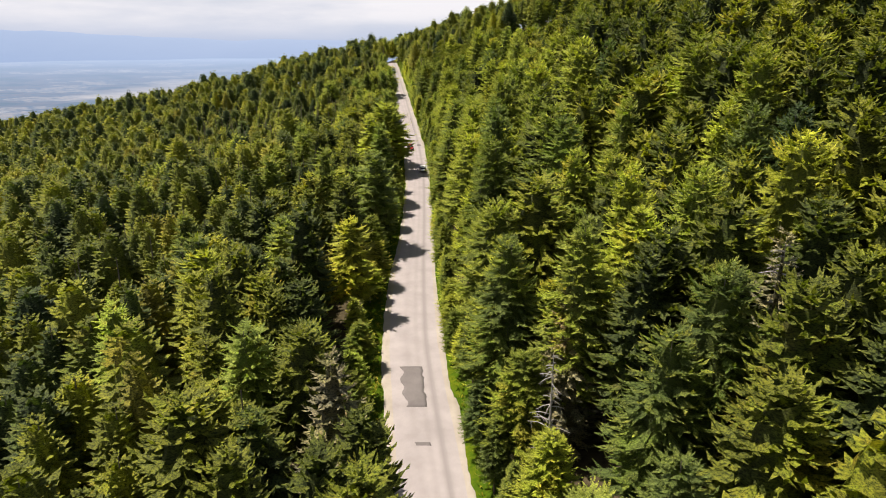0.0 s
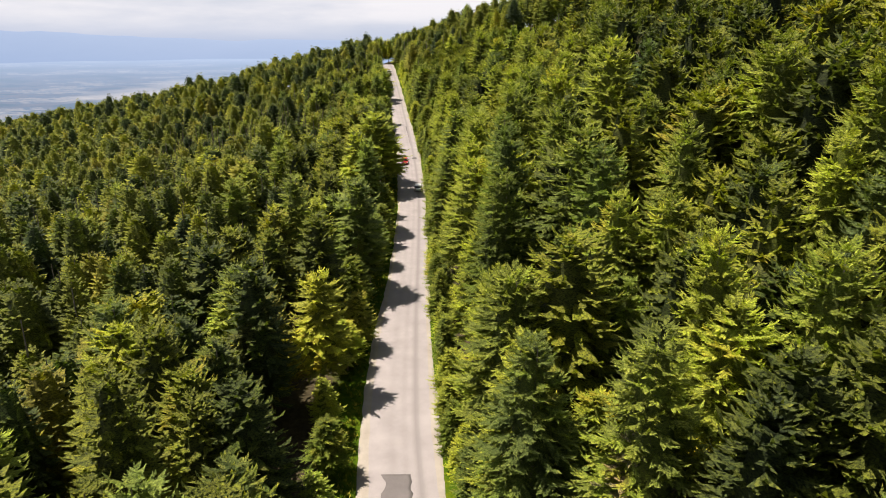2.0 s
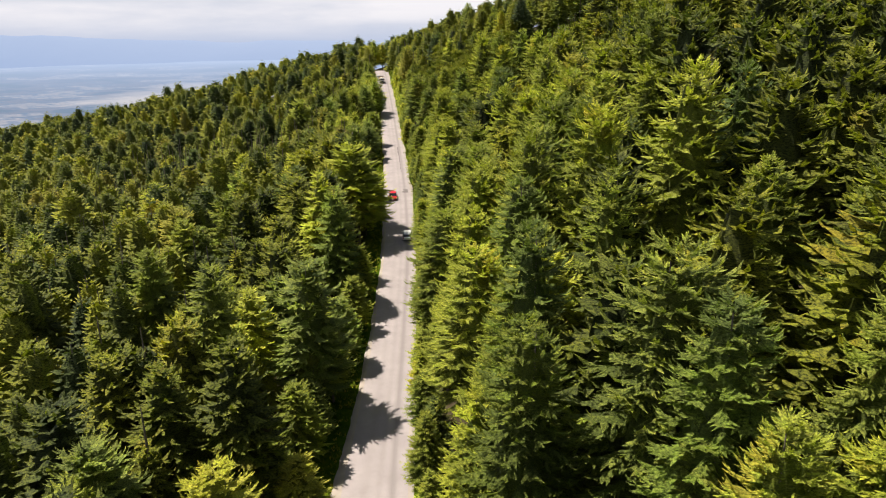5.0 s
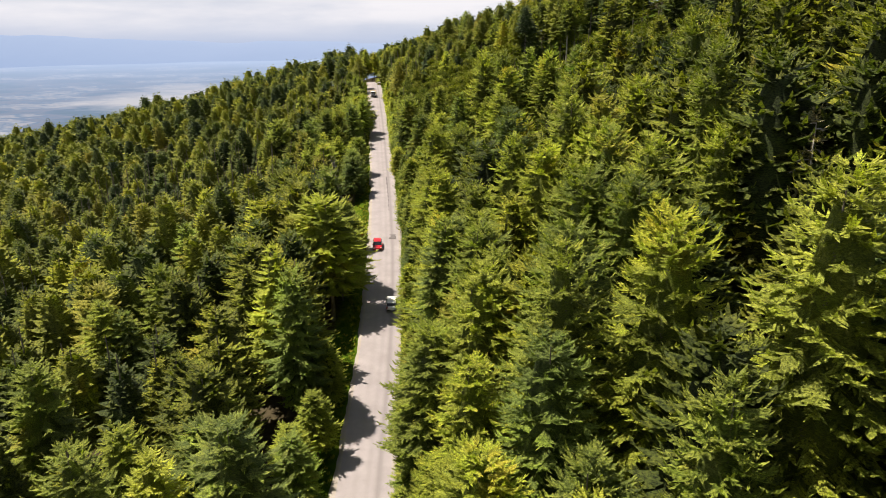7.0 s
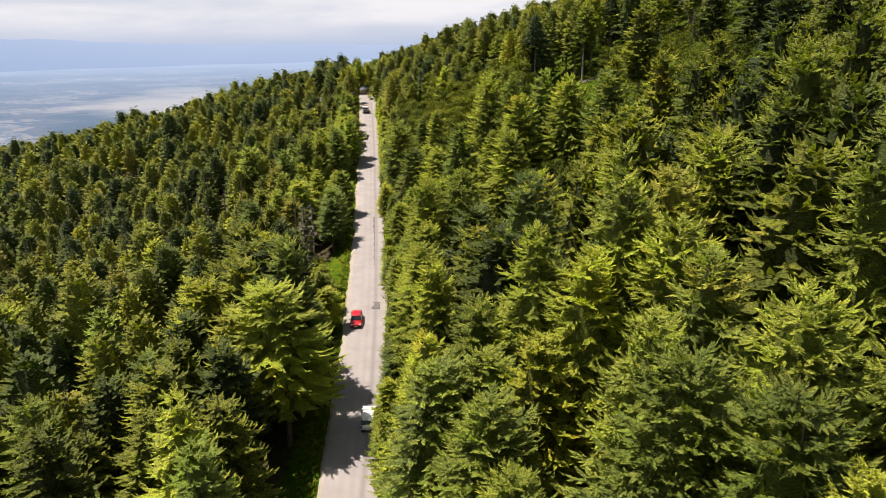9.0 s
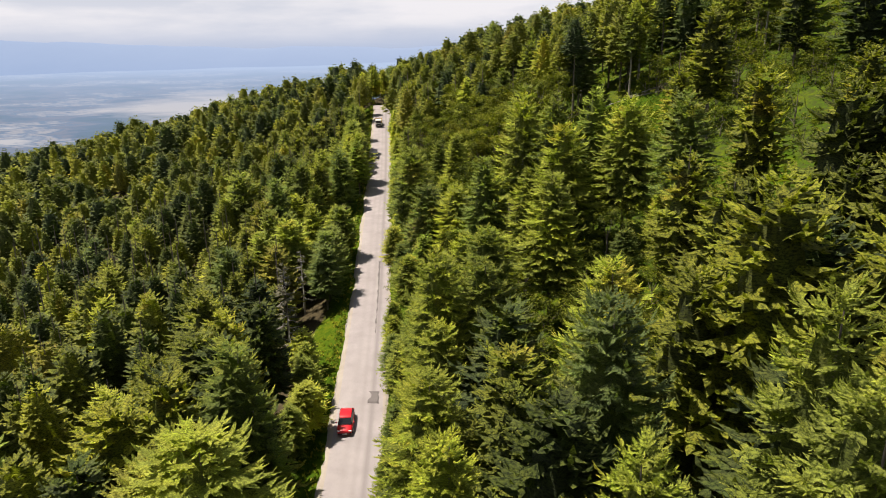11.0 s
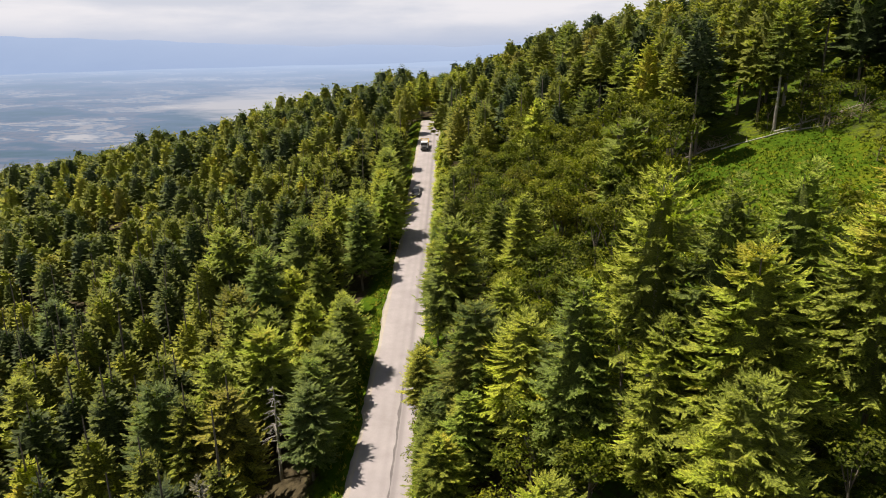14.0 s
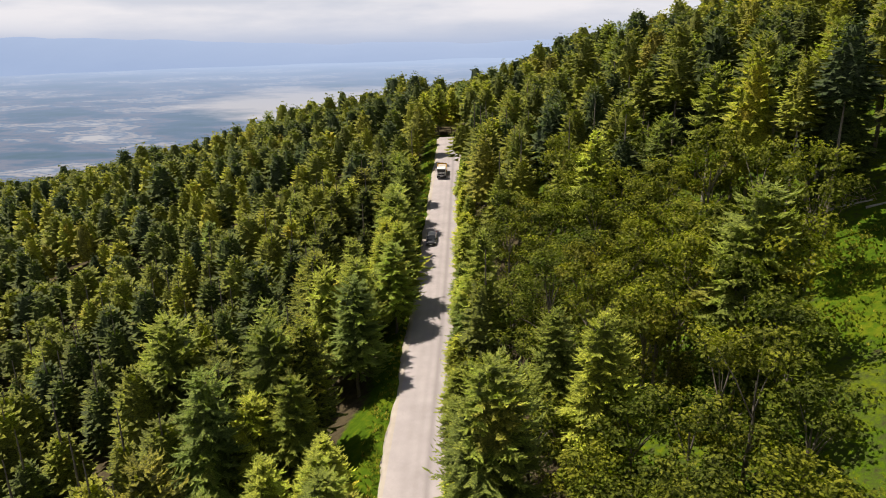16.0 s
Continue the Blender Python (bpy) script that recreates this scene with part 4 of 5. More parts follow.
# ---- broad-leaved trees, snags ----
def make_broad(seed, spread, label, count=26, leaves=105, name="broadleaf_tree", kind_of="tree", group="broad-leaved trees above the road"):
    """A leafy tree 12 m tall: a forked stem and a crown of leaf clumps."""
    r = np.random.default_rng(seed)
    t = thing(name, label, kind_of, group)
    pieces = [tube([(0, 0, -0.6), (0.1, 0.05, 2.5), (0.0, 0.2, 5.0), (0.1, 0.1, 8.5)], [0.17, 0.14, 0.10, 0.03], 6)]
    clumps = []
    for k in range(count):
        az, h = r.uniform(0, 6.28), r.uniform(0.22, 0.97)
        rad = spread * math.sqrt(max(0.05, 1 - ((h - 0.45) / 0.58) ** 2)) * r.uniform(0.35, 1.0)
        c = np.array([math.cos(az) * rad, math.sin(az) * rad, 12 * h])
        clumps.append((c, r.uniform(0.75, 1.35) * (26 / count) ** 0.4))
        if k % 3 == 0:
            b = np.array([0.05, 0.1, 12 * h * 0.55])
            pieces.append(tube([b, (b + c) / 2 + np.array([0, 0, 0.3]), c], [0.07, 0.045, 0.015], 4))
    v, f = join(pieces)
    mesh_object("trunk", v, f, mat_bark, smooth_faces=True, parent=t)
    B, W, S, U, L, D, A = [], [], [], [], [], [], []
    for c, size in clumps:
        for _ in range(leaves):
            n = r.normal(0, 1, 3)
            n /= np.linalg.norm(n)
            p = c + n * size * r.uniform(0.55, 1.05) * np.array([1, 1, 0.75])
            out = n + np.array([0, 0, 0.5]) + r.normal(0, 0.45, 3)      # leaves turn their faces outwards and up
            w = np.cross(out, r.normal(0, 1, 3))
            w /= np.linalg.norm(w)
            s = np.cross(out, w)
            s /= np.linalg.norm(s)
            ln = r.uniform(0.20, 0.46) * (26 / count) ** 0.5
            B.append(p); W.append(w); S.append(s); U.append(np.cross(s, w)); L.append(ln); D.append(ln * 0.62)
            # leaves on a clump's underside are coloured darker, upper ones paler
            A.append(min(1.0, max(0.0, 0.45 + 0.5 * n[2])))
    v, f = blades(*[np.array(q) for q in (B, W, S, U)], np.array(L), np.array(D), r.uniform(0, 0.3, len(B)))
    mesh_object("crown", v, f, mat_leaf, {"age_shade": np.repeat(A, 4)}, parent=t)
    return t


def make_snag(seed, needles):
    """A dead fir 20 m tall: a bleached stem with bare drooping branches."""
    r = np.random.default_rng(seed)
    t = thing("dead_fir", "dead fir with a bleached trunk and bare grey branches", "dead tree", "dead firs")
    v, f = stem(seed, 20.0, 0.27)
    mesh_object("trunk", v, f, mat_deadwood, smooth_faces=True, parent=t)
    for k in range(52):
        u = r.uniform(0.22, 0.97)
        az, ln = r.uniform(0, 6.28), (2.9 * (1 - u) ** 0.6 + 0.4) * r.uniform(0.5, 1.15)
        o = np.array([0, 0, 20 * u])
        e = np.array([math.cos(az), math.sin(az), r.uniform(-0.45, 0.05)]) * ln
        pieces = [tube([o, o + e * 0.5 + np.array([0, 0, 0.1 * ln]), o + e], [0.07, 0.05, 0.02], 4)]
        for q in range(4):
            b = o + e * r.uniform(0.4, 0.95)
            pieces.append(tube([b, b + np.array([r.normal(0, 0.3), r.normal(0, 0.3), r.uniform(-0.5, 0.1)]) * ln * 0.4], [0.03, 0.012], 3))
        v, f = join(pieces)
        mesh_object("branch", v, f, mat_deadwood, parent=t)
    if needles:
        v, f, age_shade = fir_crown(seed, 20.0, 2.0, 8, 8, 6, 0.6, 0.8, 0.2)
        mesh_object("dry_needles", v, f, mat_grey_needles, {"age_shade": age_shade}, parent=t)
    return t


BROADS = [make_broad(61, 3.4, "leafy green broad-leaved tree with a rounded crown"), make_broad(62, 2.9, "leafy green broad-leaved tree with a rounded crown"), make_broad(63, 3.8, "wide bushy broad-leaved tree, bright green")]
BUSHES = [make_broad(seed, 4.2, "low leafy green bush on the slope", 13, 44, "bush", "bush", "bushes above the road") for seed in (64, 65, 66)]
SNAG_KINDS = [make_snag(71, True), make_snag(72, False)]
rng = np.random.default_rng(17)
for k, (x, y, tall) in enumerate(BROAD):
    x = beside_road(x, y)
    z = float(ground_z(x, y))
    h = (tall * rng.uniform(0.6, 0.95) if y < 219 else max(tall, height_noise(x, y) - rng.uniform(1.5, 5))) / 12
    copy_thing(BROADS[k % 3], Matrix.Translation((x, y, z)) @ Matrix.Rotation(rng.uniform(0, 6.28), 4, "Z") @ Matrix.Diagonal((h ** 0.5 * 1.1, h ** 0.5 * 1.1, h, 1)))
for k in range(390):
    # low bushes in the thin stand above the road
    y = rng.uniform(188, 345)
    x = float(road_x(y)) + (rng.uniform(4.2, 14) if k % 5 < 2 else rng.uniform(8, 42) if k % 5 < 4 else rng.uniform(30, 62))
    if k >= 215:
        x, y = (rng.uniform(28, 66), rng.uniform(194, 300)) if k < 305 else (rng.uniform(43, 74), rng.uniform(230, 294))
    if gap(x, y) or clearing(x, y) > 0.0 and rng.uniform() < 0.93:
        continue
    h = rng.uniform(0.22, 0.5) * (1.0 if k < 305 else 1.6)
    copy_thing(BUSHES[k % 3], Matrix.Translation((x, y, float(ground_z(x, y)) - 0.6)) @ Matrix.Rotation(rng.uniform(0, 6.28), 4, "Z") @ Matrix.Diagonal((h * 1.3, h * 1.3, h, 1)))
for k, (x, y, top) in enumerate(SNAGS):
    z = float(ground_z(x, y))
    h = (top - z) / 20
    copy_thing(SNAG_KINDS[(k + 1) % 2 if k < 2 else k % 2], Matrix.Translation((x, y, z)) @ Matrix.Rotation(rng.uniform(0, 6.28), 4, "Z") @ Matrix.Diagonal((max(h, 0.7), max(h, 0.7), h, 1)))


def broken_stump(x, y, height, girth, seed):
    """A snapped trunk with a splintered top and a few dead stubs."""
    r = np.random.default_rng(seed)
    t = thing("broken_trunk", "pale snapped tree trunk standing in the grass", "dead tree")
    zs = np.linspace(-0.6, height, 8)
    wob = np.cumsum(r.normal(0, 0.03, (8, 2)), axis=0) + np.outer(zs, (0.05, 0.03))
    v, f = tube(np.column_stack([wob, zs]), girth * np.array([1.35, 1.12, 1.0, 0.97, 0.95, 0.92, 0.9, 0.86]), 10)
    v[-10:, 2] += r.uniform(-0.5, 0.6, 10)
    inner = v[-10:] * np.array([0.3, 0.3, 1]) + np.array([*(0.7 * v[-10:, :2].mean(0)), -0.5])      # hollow top
    ring = np.arange(70, 80)
    f = np.vstack([f, np.column_stack([ring, np.roll(ring, -1), np.roll(ring, -1) + 10, ring + 10])])
    mesh_object("trunk", np.vstack([v, inner]), f, mat_deadwood, smooth_faces=True, parent=t)
    for q in range(6):
        z = r.uniform(0.3, 0.95) * height
        az, ln = r.uniform(0, 6.28), r.uniform(0.4, 1.0)
        o = np.array([np.interp(z, zs, wob[:, 0]), np.interp(z, zs, wob[:, 1]), z])
        vv, ff = tube([o, o + np.array([math.cos(az), math.sin(az), -0.1]) * (girth + ln)], [0.06, 0.02], 4)
        mesh_object("branch_stub", vv, ff, mat_deadwood, parent=t)
    t.matrix_basis = Matrix.Translation((x, y, float(ground_z(x, y))))


broken_stump(24.6, 253.2, 4.9, 0.42, 5)
for t in BROADS + BUSHES + SNAG_KINDS:
    for o in list(t.children_recursive) + [t]:
        bpy.data.objects.remove(o)


# ---- vehicles ----
def paint(name, colour, metal=0.0, rough=0.3):
    m, n, l, b = material(name)
    nz = noise_node(n, l, 3.0, 5.0, 0.6, n.new("ShaderNodeTexCoord").outputs["Object"])
    r = ramp(n, [(0.3, tuple(0.88 * c for c in colour)), (0.7, colour)])
    l.new(nz.outputs["Fac"], r.inputs["Fac"])
    l.new(r.outputs["Color"], b.inputs["Base Color"])
    b.inputs["Metallic"].default_value = metal
    b.inputs["Roughness"].default_value = rough
    b.inputs["Specular IOR Level"].default_value = 0.5
    return m


mat_white, mat_red, mat_dark = paint("white_car_paint", (0.82, 0.82, 0.81)), paint("red_car_paint", (0.55, 0.012, 0.02)), paint("dark_car_paint", (0.03, 0.032, 0.036))
mat_yellow, mat_glass = paint("yellow_truck_paint", (0.62, 0.36, 0.03), rough=0.5), paint("dark_window_glass", (0.012, 0.014, 0.016), rough=0.06)
mat_tyre, mat_rim = paint("tyre_rubber", (0.02, 0.02, 0.02), rough=0.85), paint("alloy_rim", (0.5, 0.5, 0.52), metal=1.0, rough=0.35)
mat_lamp, mat_rear, mat_plate = paint("clear_lamp", (0.75, 0.75, 0.72), rough=0.15), paint("red_lamp", (0.35, 0.01, 0.01), rough=0.15), paint("plate_white", (0.7, 0.7, 0.68), rough=0.5)
mat_plastic = paint("black_plastic", (0.025, 0.025, 0.027), rough=0.6)


def part(name, bm, mat, parent, label=""):
    me = bpy.data.meshes.new(name)
    bm.to_mesh(me)
    bm.free()
    me.materials.append(mat)
    ob = new(name, me)
    ob.parent = parent
    return tagged(ob, label) if label else ob


def box(sx, sy, sz, x, y, z, bevel=0.03, taper=None):
    """A bevelled box with its middle at x, y, z; taper narrows its top."""
    bm = bmesh.new()
    bmesh.ops.create_cube(bm, size=1)
    for v in bm.verts:
        k = (taper or 1.0) if v.co.z > 0 else 1.0
        v.co = Vector((x + v.co.x * sx * k, y + v.co.y * sy * k, z + v.co.z * sz))
    if bevel:
        bmesh.ops.bevel(bm, geom=list(bm.edges), offset=bevel, segments=2, affect="EDGES", profile=0.6)
    return bm


def loft(rings):
    """A closed skin over rings of equal length."""
    bm = bmesh.new()
    rows = [[bm.verts.new(p) for p in ring] for ring in rings]
    for a, b in zip(rows, rows[1:]):
        for k in range(len(a)):
            bm.faces.new((a[k], a[(k + 1) % len(a)], b[(k + 1) % len(a)], b[k]))
    bm.faces.new(rows[0][::-1])
    bm.faces.new(rows[-1])
    bmesh.ops.recalc_face_normals(bm, faces=bm.faces)
    for f in bm.faces:
        f.smooth = True
    return bm


def section(y, half, low, high, crown=0.08):
    """A rounded cross-section of a car body."""
    pts = []
    for x, z in ((-0.82, 0.0), (-0.97, 0.12), (-1.0, 0.45), (-0.96, 0.80), (-0.84, 0.97), (-0.4, 1.0 + crown), (0.4, 1.0 + crown), (0.84, 0.97), (0.96, 0.80), (1.0, 0.45), (0.97, 0.12), (0.82, 0.0)):
        pts.append((x * half, y, low + (high - low) * z))
    return pts


def wheel(parent, x, y, radius, width):
    bm = bmesh.new()
    bmesh.ops.create_cone(bm, cap_ends=True, segments=20, radius1=radius, radius2=radius, depth=width, matrix=Matrix.Translation((x, y, radius)) @ Matrix.Rotation(math.pi / 2, 4, "Y"))
    bmesh.ops.bevel(bm, geom=[e for e in bm.edges if len(e.link_faces) == 2 and any(len(f.verts) > 4 for f in e.link_faces)], offset=0.03, segments=2, affect="EDGES")
    w = part("wheel", bm, mat_tyre, parent)
    bm = bmesh.new()
    s = math.copysign(1, x)
    bmesh.ops.create_cone(bm, cap_ends=True, segments=16, radius1=radius * 0.62, radius2=radius * 0.5, depth=0.05, matrix=Matrix.Translation((x + s * (width / 2 + 0.01), y, radius)) @ Matrix.Rotation(s * math.pi / 2, 4, "Y"))
    part("rim", bm, mat_rim, w, "silver wheel rim")


def make_car(label, body_paint, long=4.25):
    """A hatchback whose front looks along +y."""
    t = thing("car", label, "car", "cars on the road")
    k = long / 4.25
    part("body", loft([section(y * k, h, lo, hi, c) for y, h, lo, hi, c in (
        (-2.12, 0.70, 0.42, 0.86, 0.02), (-2.02, 0.83, 0.28, 0.98, 0.02), (-1.5, 0.88, 0.22, 1.0, 0.02), (-0.4, 0.89, 0.20, 0.98, 0.02), (0.7, 0.89, 0.20, 0.96, 0.03),
        (1.5, 0.87, 0.22, 0.86, 0.05), (1.95, 0.80, 0.26, 0.74, 0.05), (2.12, 0.66, 0.36, 0.64, 0.03))]), body_paint, t)
    part("roof", loft([section(y * k, h, lo, hi, c) for y, h, lo, hi, c in (
        (-1.55, 0.62, 1.30, 1.36, 0.3), (-1.2, 0.66, 1.38, 1.45, 0.3), (-0.4, 0.68, 1.42, 1.49, 0.3), (0.25, 0.66, 1.38, 1.45, 0.3), (0.45, 0.62, 1.32, 1.37, 0.3))]), body_paint, t)

    def pane(name, pts):
        bm = bmesh.new()
        vs = [bm.verts.new((x, y * k, z)) for x, y, z in pts]
        f = bm.faces.new(vs)
        ext = bmesh.ops.extrude_face_region(bm, geom=[f])
        c = sum((v.co for v in vs), Vector()) / 4
        n = f.normal if f.normal.length else Vector((0, 0, 1))
        bm.normal_update()
        n = f.normal.copy()
        if n.dot(c - Vector((0, 0, 0.8))) < 0:
            n = -n
        bmesh.ops.translate(bm, verts=[v for v in ext["geom"] if isinstance(v, bmesh.types.BMVert)], vec=-0.05 * n)
        bmesh.ops.recalc_face_normals(bm, faces=bm.faces)
        part(name, bm, mat_glass, t)

    pane("windscreen", ((-0.76, 1.15, 0.97), (0.76, 1.15, 0.97), (0.60, 0.42, 1.40), (-0.60, 0.42, 1.40)))
    pane("rear_window", ((-0.74, -1.93, 1.0), (0.74, -1.93, 1.0), (0.60, -1.52, 1.38), (-0.60, -1.52, 1.38)))
    for s in (-1, 1):
        pane("side_window", ((s * 0.83, 1.02, 0.97), (s * 0.64, 0.42, 1.40), (s * 0.64, -1.50, 1.38), (s * 0.82, -1.85, 0.99)))
        part("headlight", box(0.34, 0.22, 0.16, s * 0.62, 1.93 * k, 0.66, 0.04), mat_lamp, t)
        part("tail_light", box(0.22, 0.14, 0.34, s * 0.70, -2.05 * k, 0.80, 0.04), mat_rear, t)
        part("mirror", box(0.20, 0.12, 0.14, s * 0.98, 0.78 * k, 1.02, 0.04), body_paint, t)
        for y in (1.32, -1.30):
            wheel(t, s * 0.80, y * k, 0.32, 0.21)
    part("bumper", box(1.5, 0.12, 0.18, 0, 2.10 * k, 0.38, 0.04), mat_plastic, t)
    part("bumper", box(1.5, 0.12, 0.20, 0, -2.12 * k, 0.40, 0.04), mat_plastic, t)
    part("plate", box(0.50, 0.02, 0.11, 0, 2.17 * k, 0.42, 0.0), mat_plate, t)
    part("plate", box(0.50, 0.02, 0.11, 0, -2.19 * k, 0.52, 0.0), mat_plate, t)
    return t


def make_truck():
    t = thing("truck", "small white-cabbed truck with a yellow load body", "truck")
    part("chassis", box(1.0, 6.2, 0.22, 0, -0.2, 0.72, 0.03), mat_plastic, t)
    part("cab", box(2.05, 1.7, 1.75, 0, 2.35, 1.62, 0.14, 0.93), mat_white, t)
    part("windscreen", box(1.74, 0.06, 0.72, 0, 3.17, 1.95, 0.02), mat_glass, t)
    part("grille", box(1.5, 0.08, 0.36, 0, 3.20, 1.15, 0.02), mat_plastic, t)
    part("bumper", box(2.05, 0.22, 0.30, 0, 3.24, 0.70, 0.06), mat_plastic, t)
    part("plate", box(0.52, 0.02, 0.11, 0, 3.37, 0.70, 0.0), mat_plate, t)
    part("bed", box(2.15, 4.2, 0.12, 0, -1.0, 0.98, 0.02), mat_plastic, t)
    for s in (-1, 1):
        part("side_wall", box(0.07, 4.2, 0.9, s * 1.06, -1.0, 1.48, 0.02), mat_yellow, t)
        part("side_window", box(0.05, 0.85, 0.58, s * 0.995, 2.5, 1.95, 0.02), mat_glass, t)
        part("headlight", box(0.30, 0.08, 0.18, s * 0.78, 3.24, 0.98, 0.03), mat_lamp, t)
        part("mirror", box(0.10, 0.08, 0.36, s * 1.2, 3.0, 1.85, 0.02), mat_plastic, t)
        wheel(t, s * 0.90, 2.2, 0.42, 0.26)
        wheel(t, s * 0.88, -1.9, 0.42, 0.34)
    part("front_wall", box(2.15, 0.07, 1.15, 0, 1.07, 1.60, 0.02), mat_yellow, t)
    part("tailgate", box(2.15, 0.07, 0.9, 0, -3.07, 1.48, 0.02), mat_yellow, t)
    part("load", box(1.95, 3.9, 0.7, 0, -1.0, 1.42, 0.25), mat_gravel, t)
    return t


def on_road(ob, y, offset, forward):
    """Sets a vehicle on the road at that offset from the middle line, its nose uphill or downhill."""
    x = float(road_x(y)) + offset
    s = (float(road_z(y + 3)) - float(road_z(y - 3))) / 6
    h = float(half_paved(y))
    z = float(road_z(y)) + 0.06 * (1 - (offset / h) ** 2) - 0.01
    head = math.atan2(-(float(road_x(y + 3)) - float(road_x(y - 3))), 6)
    m = Matrix.Translation((x, y, z)) @ Matrix.Rotation(head, 4, "Z") @ Matrix.Rotation(math.atan(s), 4, "X")
    if not forward:
        m = m @ Matrix.Rotation(math.pi, 4, "Z")
    ob.matrix_basis = m


on_road(make_car("white hatchback driving up the asphalt road", mat_white), 176.5, 1.45, True)
on_road(make_car("red hatchback driving down the asphalt road", mat_red, 4.05), 200.7, -1.35, False)
on_road(make_car("dark grey car at the edge of the asphalt road", mat_dark, 4.4), 319.5, -1.55, False)
on_road(make_truck(), 357, -1.0, False)


# ---- road surface details ----
def slab(name, y0, y1, o0, o1, lift, mat, label, ragged, seed):
    """A thin piece of asphalt lying on the road, with a ragged outline."""
    r = np.random.default_rng(seed)
    n = max(4, int((y1 - y0) / 0.5))
    ys = np.linspace(y0, y1, n)
    us = np.linspace(0, 1, 7)
    left = o0 + r.normal(0, ragged, n) + np.linspace(0, -0.25, n) + 3.5 * ragged * np.sin(ys * 1.9 + seed) + 2 * ragged * np.sin(ys * 0.8)
    right = o1 + r.normal(0, ragged, n)
    top = []
    for u in us:
        o = left + (right - left) * u
        top.append(np.stack([road_x(ys) + o, ys, road_z(ys) + 0.06 * (1 - (o / half_paved(ys)) ** 2) + lift], -1))
    v = np.stack(top, 0)
    nv = v.shape[0] * v.shape[1]
    low = v.copy()
    low[..., 2] -= lift + 0.03
    f = grid_faces(len(us), n)
    idx = np.arange(nv).reshape(len(us), n)
    ring = np.concatenate([idx[0], idx[1:, -1], idx[-1, ::-1][1:], idx[::-1, 0][1:-1]])
    nxt = np.roll(ring, -1)
    walls = np.stack([ring, nxt, nxt + nv, ring + nv], -1)
    ob = mesh_object(name, np.concatenate([v.reshape(-1, 3), low.reshape(-1, 3)]), np.concatenate([f, walls]), mat, {"track": np.zeros(2 * nv)})
    return tagged(ob, label, "asphalt patch", kind="structure")


slab("road_patch", 72.0, 81.2, -1.85, 0.8, 0.012, mat_patch, "darker grey repair patch in the asphalt", 0.07, 1)
slab("road_patch", 64.7, 65.3, -1.1, 0.5, 0.012, mat_patch, "small dark repair patch in the asphalt", 0.05, 2)
slab("road_seam", 222, 248, 1.08, 1.17, 0.006, mat_patch, "dark sealed seam along the asphalt", 0.02, 3)
slab("road_patch", 205, 207.5, 1.0, 2.2, 0.012, mat_patch, "small dark repair patch in the asphalt", 0.08, 4)


# ---- grass ----
def grass_material():
    m, n, l, b = material("grass_blades")
    a = n.new("ShaderNodeAttribute")
    a.attribute_name = "tone"
    r = ramp(n, [(0.0, (0.036, 0.068, 0.003)), (0.5, (0.068, 0.108, 0.005)), (0.8, (0.26, 0.25, 0.022)), (1.0, (0.38, 0.30, 0.05))])
    l.new(a.outputs["Fac"], r.inputs["Fac"])
    l.new(r.outputs["Color"], b.inputs["Base Color"])
    b.inputs["Roughness"].default_value = 0.8
    b.inputs["Specular IOR Level"].default_value = 0.08
    return m


mat_grass = grass_material()


def tufts(name, spots, size, dry, label, seed):
    """Bunches of bent blades."""
    r = np.random.default_rng(seed)
    n = len(spots)
    k = 7
    base = np.repeat(np.column_stack([spots, ground_z(spots[:, 0], spots[:, 1]) - 0.05]), k, axis=0)
    base[:, :2] += r.normal(0, 0.16, (n * k, 2)) * size
    az = r.uniform(0, 6.28, n * k)
    w = np.stack([np.cos(az) * 0.55, np.sin(az) * 0.55, np.full(n * k, 0.85)], -1)
    w /= np.linalg.norm(w, axis=1, keepdims=True)
    s = np.stack([-np.sin(az), np.cos(az), np.zeros(n * k)], -1)
    ln = r.uniform(0.35, 0.8, n * k) * size
    v, f = blades(base, w, s, np.cross(s, w), ln, ln * 0.35, r.uniform(0, 0.4, n * k))
    tone = np.clip(np.repeat(r.normal(dry, 0.22, n), k) + r.normal(0, 0.06, n * k), 0, 1)
    tagged(mesh_object(name, v, f, mat_grass, {"tone": np.repeat(tone, 4)}), label, "grass", kind="stuff")


def verge_spots():
    r = np.random.default_rng(23)
    y = r.uniform(40, 390, 5200)
    side = np.where(r.uniform(0, 1, 5200) < 0.55, -1, 1)
    off = half_wide(y) + 0.35 + np.abs(r.normal(0, 1.3, 5200))
    return np.column_stack([road_x(y) + side * off, y])


def meadow_spots():
    r = np.random.default_rng(29)
    p = np.column_stack([r.uniform(10, 85, 50000), r.uniform(205, 350, 50000)])
    c = clearing(p[:, 0], p[:, 1])
    return p[c + r.normal(0, 0.12, len(p)) > -0.02][:10500]


tufts("verge_grass", verge_spots(), 0.6, 0.55, "yellow-green grass and weeds along the road edge", 1)
tufts("meadow_grass", meadow_spots(), 0.5, 0.45, "bright green grass and fern in the forest opening", 2)


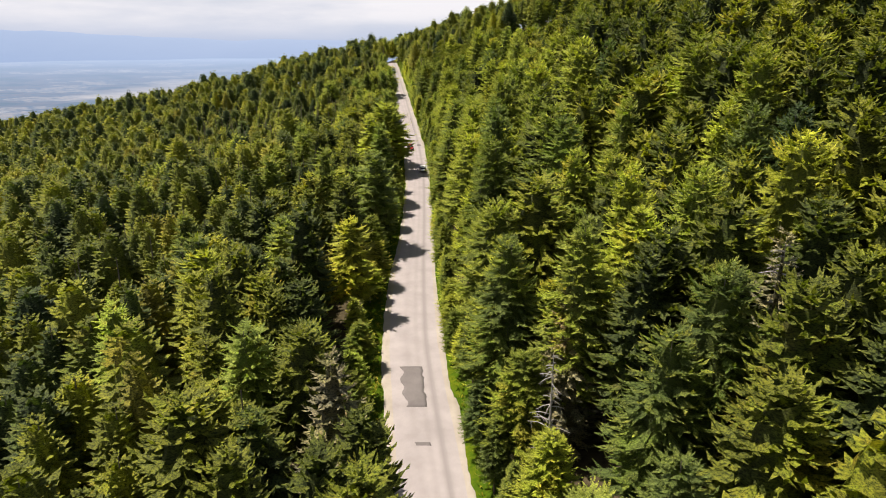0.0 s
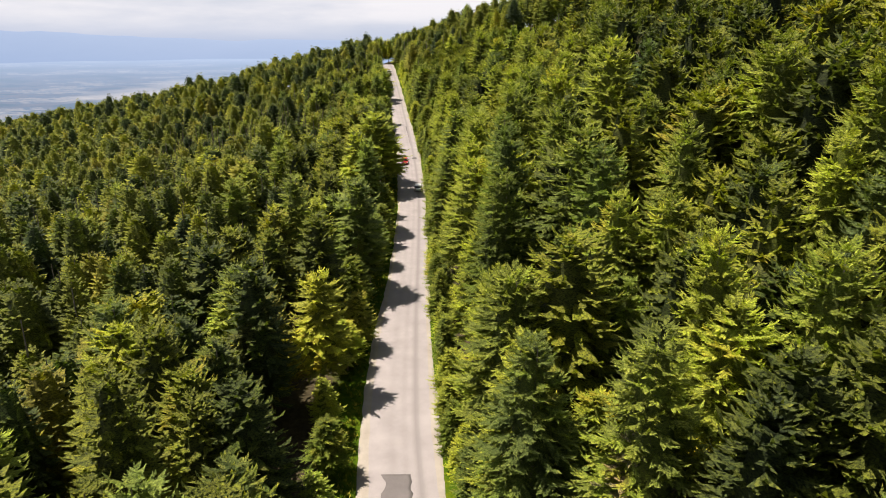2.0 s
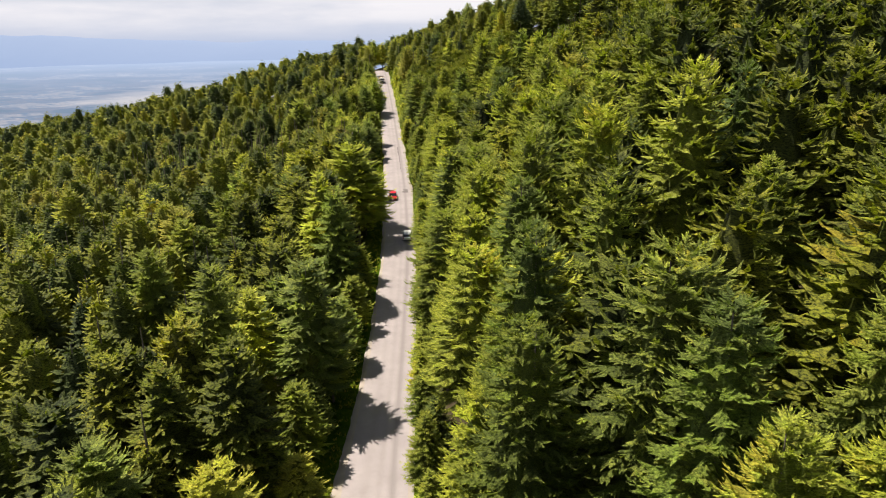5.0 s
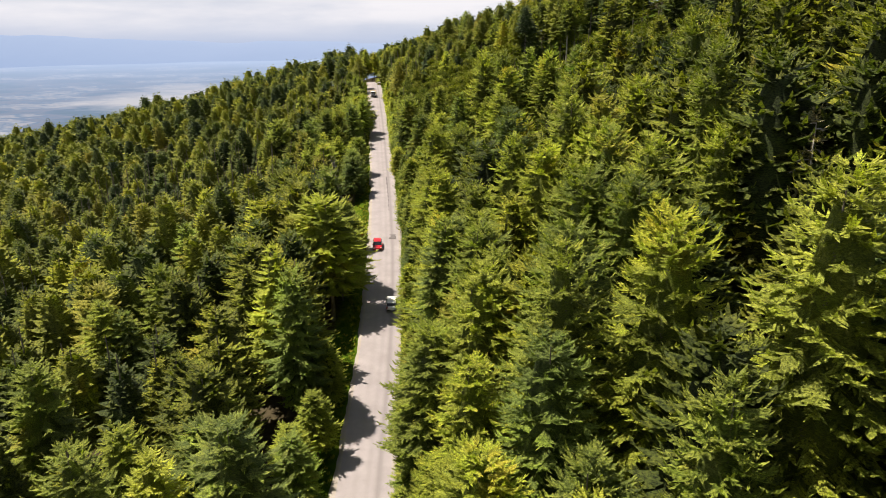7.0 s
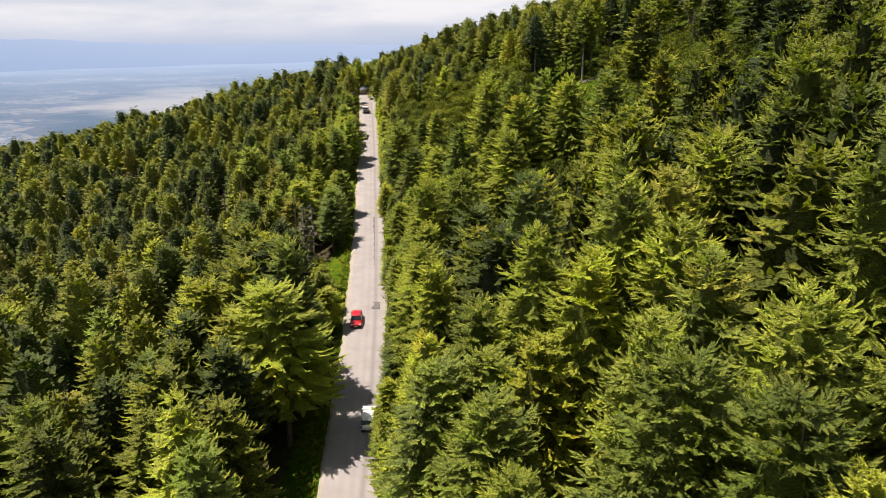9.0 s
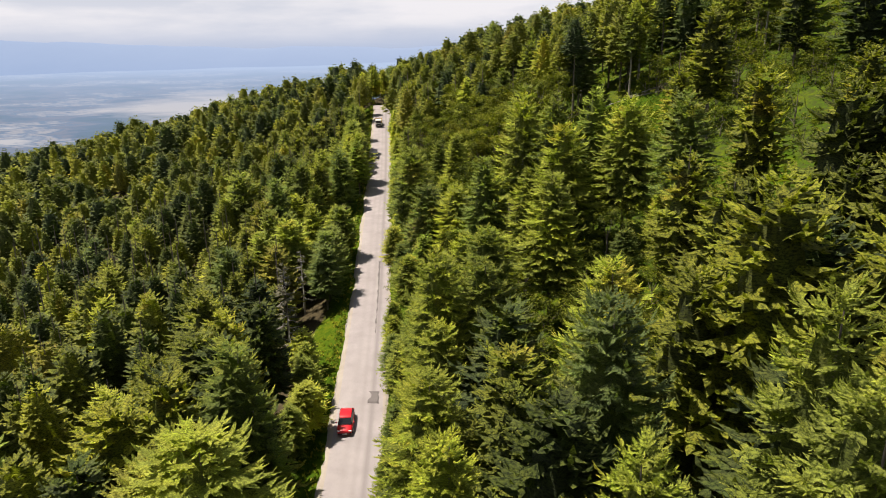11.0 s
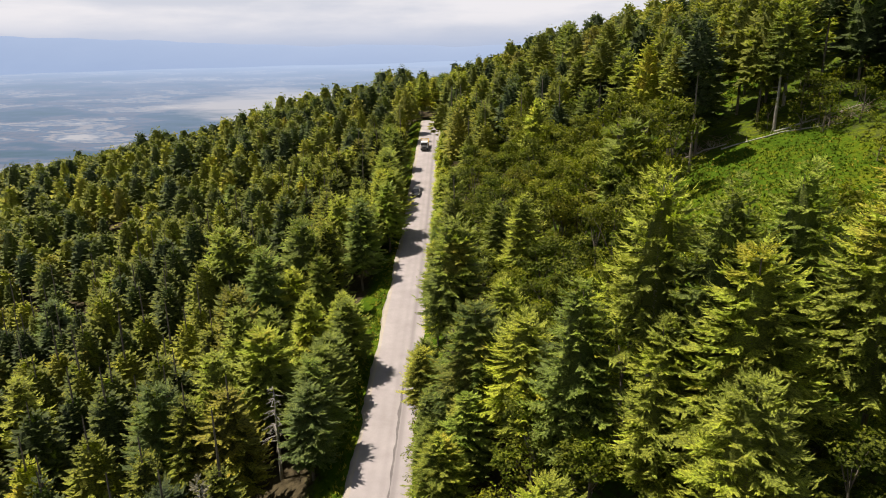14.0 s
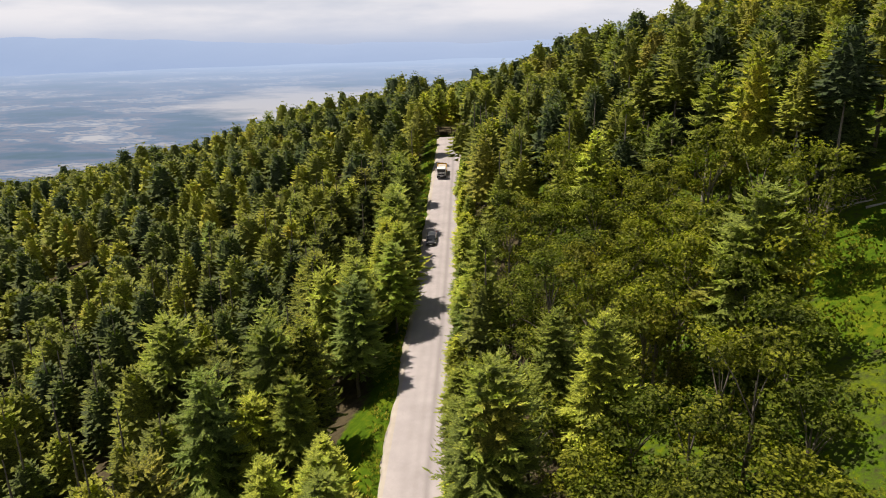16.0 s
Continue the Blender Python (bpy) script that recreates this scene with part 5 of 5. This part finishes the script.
# ---- fallen wood at the upper edge of the opening ----
def fallen_log(x0, y0, x1, y1, girth, seed):
    r = np.random.default_rng(seed)
    t = thing("fallen_log", "bleached fallen log lying on the grass", "log", "fallen logs")
    us = np.linspace(0, 1, 9)
    xs, ys = x0 + (x1 - x0) * us, y0 + (y1 - y0) * us + r.normal(0, 0.12, 9)
    zs = ground_z(xs, ys) + girth * 0.8
    zs = np.interp(us, (0, 0.5, 1), (zs[0], zs[4], zs[-1]))
    v, f = tube(np.column_stack([xs, ys, zs]), girth * np.linspace(1.0, 0.45, 9), 7)
    mesh_object("log", v, f, mat_deadwood, smooth_faces=True, parent=t)
    for q in range(9):
        u = r.uniform(0.2, 0.95)
        o = np.array([np.interp(u, us, xs), np.interp(u, us, ys), np.interp(u, us, zs)])
        e = np.array([r.normal(0, 0.4), r.normal(0, 0.4), r.uniform(0.5, 1.3)])
        v, f = tube([o, o + e], [0.04, 0.012], 4)
        mesh_object("branch_stub", v, f, mat_deadwood, parent=t)


fallen_log(32.0, 284.5, 47.0, 279.5, 0.14, 1)
fallen_log(27.0, 288.0, 33.0, 285.5, 0.18, 2)
fallen_log(39.0, 283.0, 51.0, 283.5, 0.16, 3)


def brush_pile(x, y, spread, seed):
    r = np.random.default_rng(seed)
    pieces = []
    for q in range(110):
        px, py = x + r.normal(0, spread), y + r.normal(0, spread * 0.5)
        o = np.array([px, py, float(ground_z(px, py)) + r.uniform(0, 0.3)])
        e = np.array([r.normal(0, 0.9), r.normal(0, 0.9), r.uniform(-0.1, 0.9)])
        pieces.append(tube([o, o + 0.5 * e + np.array([0, 0, 0.1]), o + e], [0.035, 0.025, 0.01], 4))
    v, f = join(pieces)
    tagged(mesh_object("brush_pile", v, f, mat_brush), "heap of dry grey-brown twigs on the grass", "brush", kind="stuff")


mat_brush = bark("dry_twigs", (0.16, 0.11, 0.085), (0.36, 0.27, 0.22))
brush_pile(29.5, 287.5, 2.2, 3)
brush_pile(48, 281, 2.5, 4)
